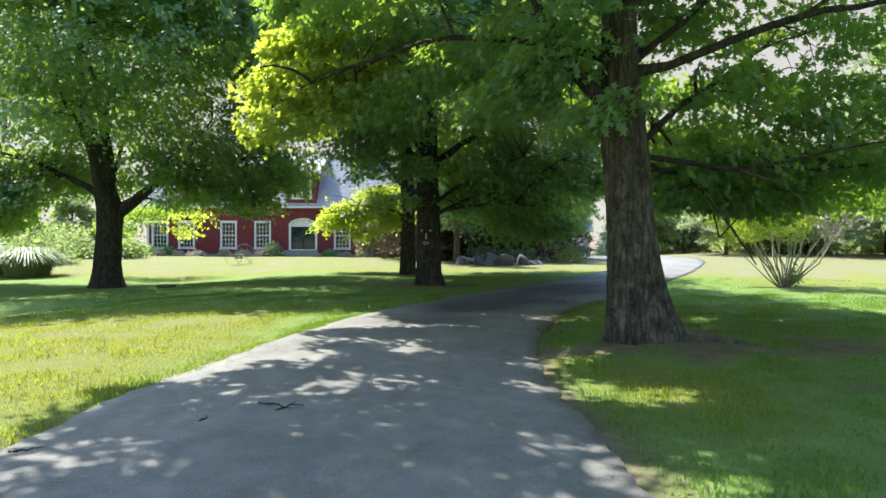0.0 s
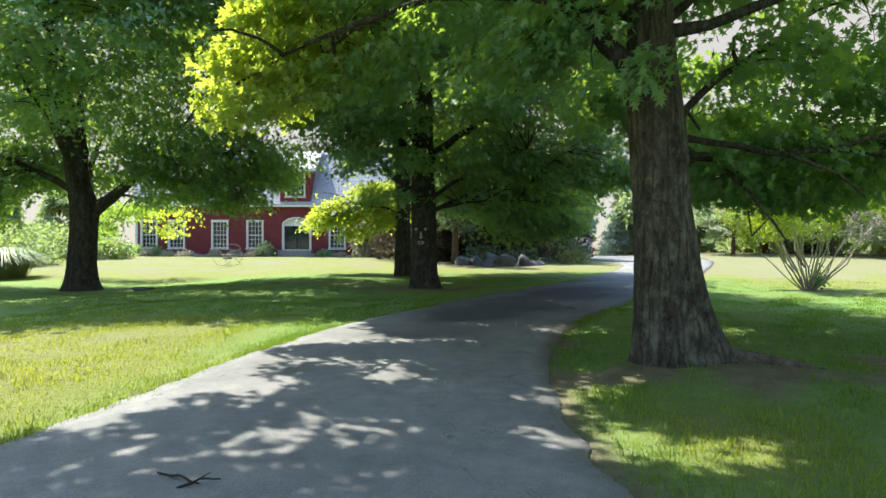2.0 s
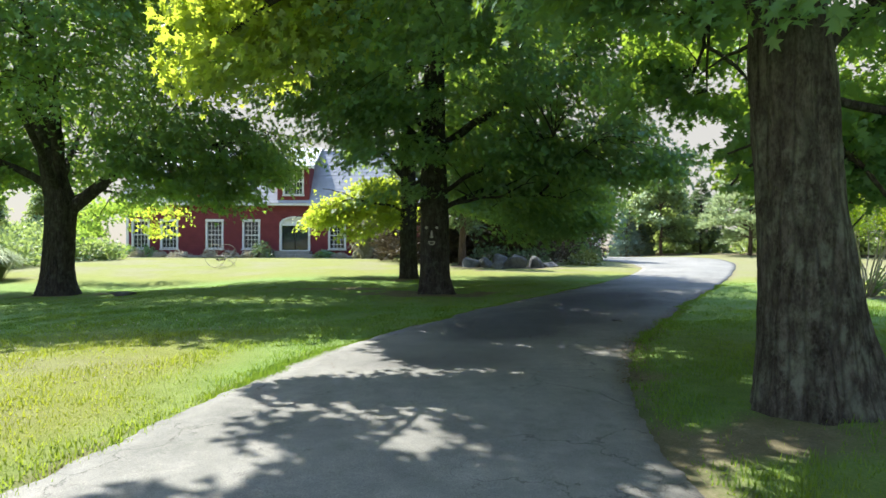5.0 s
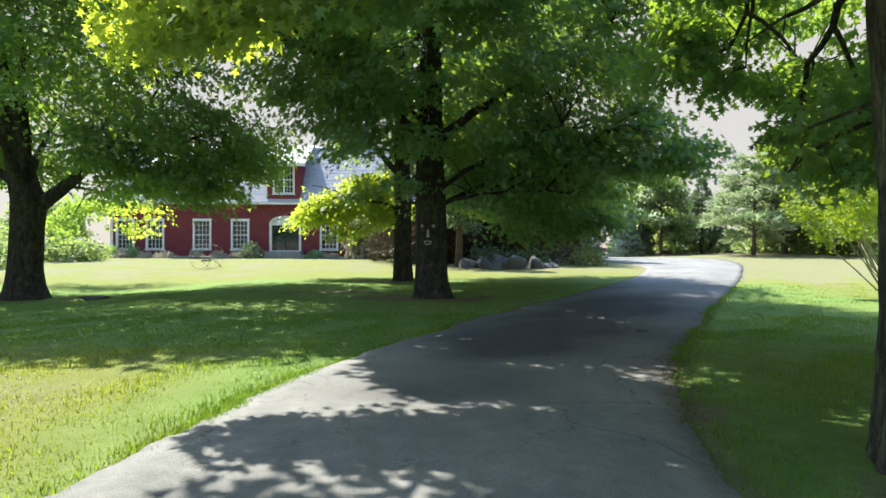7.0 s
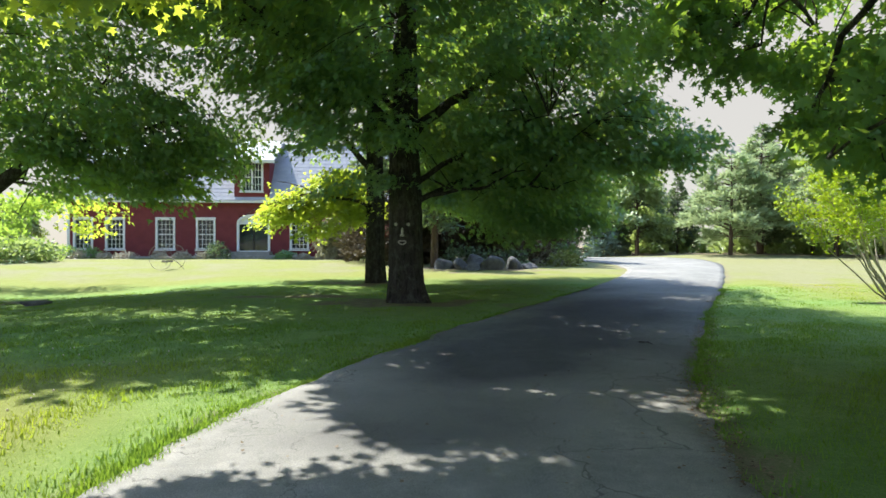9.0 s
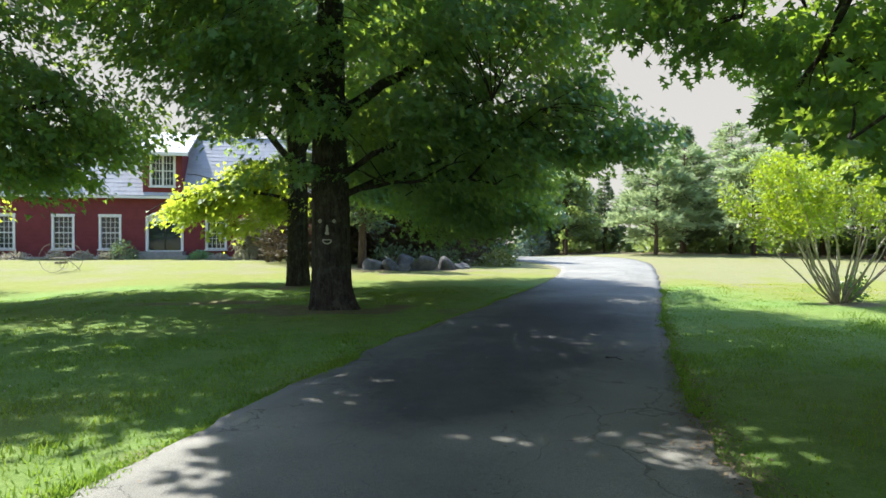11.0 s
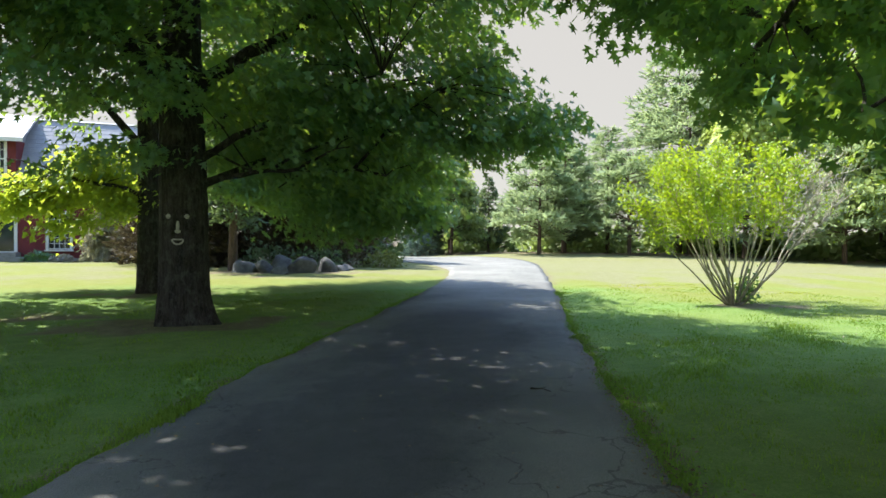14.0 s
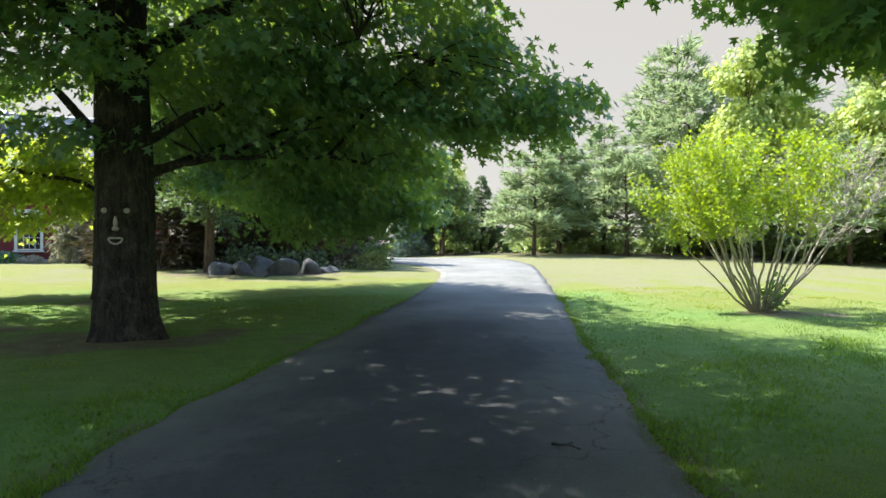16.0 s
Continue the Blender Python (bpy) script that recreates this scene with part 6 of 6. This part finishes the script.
# ---------- ornaments on the trunk ----------
def tree_face():
    M_PLASTER = plain("pale_cast_resin", (0.30, 0.29, 0.27), (0.52, 0.50, 0.47), 18, 0.8, 0.3)
    root = new("trunk_ornament")
    fx, fy = -0.56, 20.37
    root.location = (fx, fy, 1.37)

    def blob(name, x, z, sx, sy, sz):
        bm = bmesh.new()
        bmesh.ops.create_icosphere(bm, subdivisions=2, radius=1.0)
        for v in bm.verts:
            v.co = Vector((x + v.co.x * sx, v.co.y * sy, z + v.co.z * sz))
        return part(name, bm, M_PLASTER, root, "", True)

    for s, dy in ((-0.14, 0.045), (0.14, 0.02)):
        e = blob("eye", s, 0.44, 0.044, 0.04, 0.042)
        e.location = (0, dy, 0)
    blob("nose", 0, 0.27, 0.03, 0.06, 0.10)
    blob("nose_tip", 0, 0.19, 0.048, 0.06, 0.035)
    a = np.linspace(0, 2 * np.pi, 21)
    v, f = sweep(np.stack([0.085 * np.cos(a), 0 * a - 0.01, 0.03 + 0.04 * np.sin(a) + 0.012 * np.cos(2 * a)], 1), np.full(21, 0.015), 6)
    poly_mesh("mouth", v, f, M_PLASTER, root, True)
    return tagged(root, "pale cast ornament of five pieces fixed to the dark trunk", "garden ornament")


tree_face()


# ---------- surface root, litter and grass ----------
def root_run():
    q = np.array([(2.8, 8.4, 0.2), (3.05, 8.36, 0.1), (3.3, 8.29, 0.045), (3.55, 8.19, 0.02), (3.8, 8.05, 0.005), (4.05, 7.95, -0.02), (4.3, 7.9, -0.06)])
    p = q + np.stack([0 * q[:, 0], 0 * q[:, 0], height(q[:, 0], q[:, 1])], 1)
    v, f = sweep(p, [0.20, 0.155, 0.115, 0.085, 0.062, 0.046, 0.03], 10, 0.09, np.random.RandomState(4))
    ob = poly_mesh("surface_root", v, f, plain("root_bark", (0.045, 0.038, 0.03), (0.17, 0.15, 0.12), 9, 0.9, 0.9, 0.03), None, True)
    return tagged(ob, "long bare maple root running over worn earth", "tree root")


root_run()


def lawn_blades():
    rng = np.random.RandomState(90)
    pts = []
    for x0, x1, y0, y1, dens in ((-6.5, 7.5, 1.2, 9.0, 1200), (-9, 12, 9.0, 17.0, 800), (-14, 16, 17, 27, 220)):
        n = int((x1 - x0) * (y1 - y0) * dens)
        pts.append(np.stack([rng.uniform(x0, x1, n), rng.uniform(y0, y1, n)], 1))
    # ragged fringe that leans over the asphalt's edge
    for edge, i0, i1, n, s in ((ROAD_L, 330, 660, 15000, -1), (ROAD_R, 440, 660, 8000, 1), (ROAD_R, 330, 440, 2200, 1)):
        i = rng.randint(i0, i1, n)
        clump = 0.04 * wave(i * 0.11, 0 * i, 6.0, 81)
        pts.append(edge[i] + np.stack([s * (rng.normal(0.03, 0.06, n) - clump), rng.normal(0, 0.05, n)], 1))
    p = np.concatenate(pts)
    d = road_dist(p[:, 0], p[:, 1])
    bare = bare_mask(p[:, 0], p[:, 1])
    tuft = 0.5 + 0.5 * wave(p[:, 0], p[:, 1], 3.0, 61)
    keep = (d > -0.10) & (rng.uniform(0, 1, len(p)) > bare * 0.93) & (rng.uniform(0, 1, len(p)) < 0.55 + 0.5 * tuft)
    near_r = (p[:, 0] > 0) & (p[:, 1] < 12) & (d < 0.14)
    keep &= ~(near_r & (rng.uniform(0, 1, len(p)) < 0.75))
    p, d, tuft = p[keep], d[keep], tuft[keep]
    n = len(p)
    far = smooth01(9, 22, p[:, 1])
    h = rng.uniform(0.022, 0.060, n) * (0.45 + 0.95 * np.clip(tuft, 0, 1.3)) * (1 - 0.40 * far)
    # the mower misses the verge between the drive and the trunk
    rough = np.exp(-((p[:, 0] - 2.0) / 0.8) ** 2 - ((p[:, 1] - 5.6) / 1.3) ** 2)
    h = h * (1 + 0.35 * rough)
    w = rng.uniform(0.004, 0.008, n) * (1 + 1.3 * far)
    an = rng.uniform(0, 6.28, n)
    lean = rng.uniform(0.1, 0.9, n) * h
    s = np.stack([np.cos(an), np.sin(an), 0 * an], 1)
    t = np.stack([-np.sin(an), np.cos(an), 0 * an], 1)
    b = np.concatenate([p, (height(p[:, 0], p[:, 1]) + 0.012 * wave(p[:, 0], p[:, 1], 1.7, 21) - 0.008)[:, None]], 1)
    v = np.stack([b - s * w[:, None], b + s * w[:, None], b + t * lean[:, None] + np.array([0, 0, 1.0]) * h[:, None]], 1)
    dr = np.repeat(sunlit_dryness(p[:, 0], p[:, 1]), 3)
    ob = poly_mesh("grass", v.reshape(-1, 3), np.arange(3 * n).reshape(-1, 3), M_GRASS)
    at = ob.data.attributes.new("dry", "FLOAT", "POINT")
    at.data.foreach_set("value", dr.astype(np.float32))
    return tagged(ob, "mown grass blades of the lawn", "grass", kind="stuff")


lawn_blades()


def litter():
    """Chips, dead leaves and small twigs along the broken edge and scattered on the asphalt."""
    rng = np.random.RandomState(33)
    i = rng.randint(330, 640, 1500)
    q = ROAD_R[i] + np.stack([np.abs(rng.normal(0, 0.16, 1500)) - 0.1, rng.normal(0, 0.1, 1500)], 1)
    j = rng.randint(330, 700, 420)
    u = rng.uniform(0, 1, (420, 1))
    r2 = ROAD_L[j] * (1 - u) + ROAD_R[j] * u
    p = np.concatenate([q, r2])
    n = len(p)
    size = np.concatenate([rng.uniform(0.008, 0.022, 1500), rng.uniform(0.008, 0.022, 420)])
    z = height(p[:, 0], p[:, 1]) + 0.03 + np.concatenate([np.full(1500, 0.0), 0.036 * (1 - (2 * u[:, 0] - 1) ** 2)])
    an = rng.uniform(0, 6.28, n)
    tip = np.stack([np.cos(an), np.sin(an), rng.uniform(-0.1, 0.25, n)], 1)
    nor = np.stack([rng.normal(0, 0.3, n), rng.normal(0, 0.3, n), np.ones(n)], 1)
    v, f = leaves(np.concatenate([p, z[:, None]], 1), tip, nor, size * 1.6, LEAF_LOW)
    ob = poly_mesh("leaf_litter", v, f, M_LITTER)
    tagged(ob, "dry brown leaf scraps and chips on asphalt edge", "litter", kind="stuff")


M_LITTER = leaf_mat("dry_litter", (0.06, 0.042, 0.026), (0.26, 0.20, 0.13), (0.12, 0.09, 0.05), 0.02, 0.15)
litter()


def twig(x, y, ln, turn, z=0.05):
    rng = np.random.RandomState(int(x * 100 + y * 10) % 999)
    p = bend((-ln / 2, 0, 0), (ln / 2, 0, 0.01), 0.01, 7, rng, 0.012)
    ch = [sweep(p, np.linspace(0.009, 0.004, 7), 6), sweep(bend(p[3], p[3] + np.array([ln * 0.25, ln * 0.2, 0.01]), 0, 4), np.linspace(0.005, 0.002, 4), 5)]
    v, f = merge(ch)
    ob = poly_mesh("twig", v, f, M_BARK_DARK, None, True)
    ob.matrix_basis = pose(x, y, hgt(x, y) + z, 0, 0, turn)
    return tagged(ob, "short dead twig lying on the asphalt", "twig", "fallen twigs")


for x, y, ln, a in ((-1.35, 4.95, 0.34, 150), (-1.2, 4.85, 0.22, 20), (-1.75, 4.6, 0.18, 70), (-2.6, 3.85, 0.2, 10), (2.75, 14.2, 0.18, -40)):
    twig(x, y, ln, a)


def clover():
    """White clover heads dotted through the lawn."""
    rng = np.random.RandomState(12)
    p = np.concatenate([np.stack([rng.uniform(-9, -3.2, 200), rng.uniform(8, 14, 200)], 1), np.stack([rng.uniform(5, 11, 120), rng.uniform(12, 24, 120)], 1)])
    p = p[(wave(p[:, 0], p[:, 1], 0.9, 15) > 0.0) & (road_dist(p[:, 0], p[:, 1]) > 0.3)]
    n = len(p)
    c = np.concatenate([p, (height(p[:, 0], p[:, 1]) + rng.uniform(0.05, 0.08, n))[:, None]], 1)
    o = np.array([(1, 0, 0), (0, 1, 0), (-1, 0, 0), (0, -1, 0), (0, 0, 1), (0, 0, -1)], float)
    v = c[:, None] + o[None] * rng.uniform(0.009, 0.014, n)[:, None, None]
    f = np.array([(0, 1, 4), (1, 2, 4), (2, 3, 4), (3, 0, 4), (1, 0, 5), (2, 1, 5), (3, 2, 5), (0, 3, 5)])
    ob = poly_mesh("clover_bloom", v.reshape(-1, 3), (np.arange(n)[:, None, None] * 6 + f[None]).reshape(-1, 3), M_PALE)
    tagged(ob, "small white clover heads in the lawn", "clover", kind="stuff")


clover()
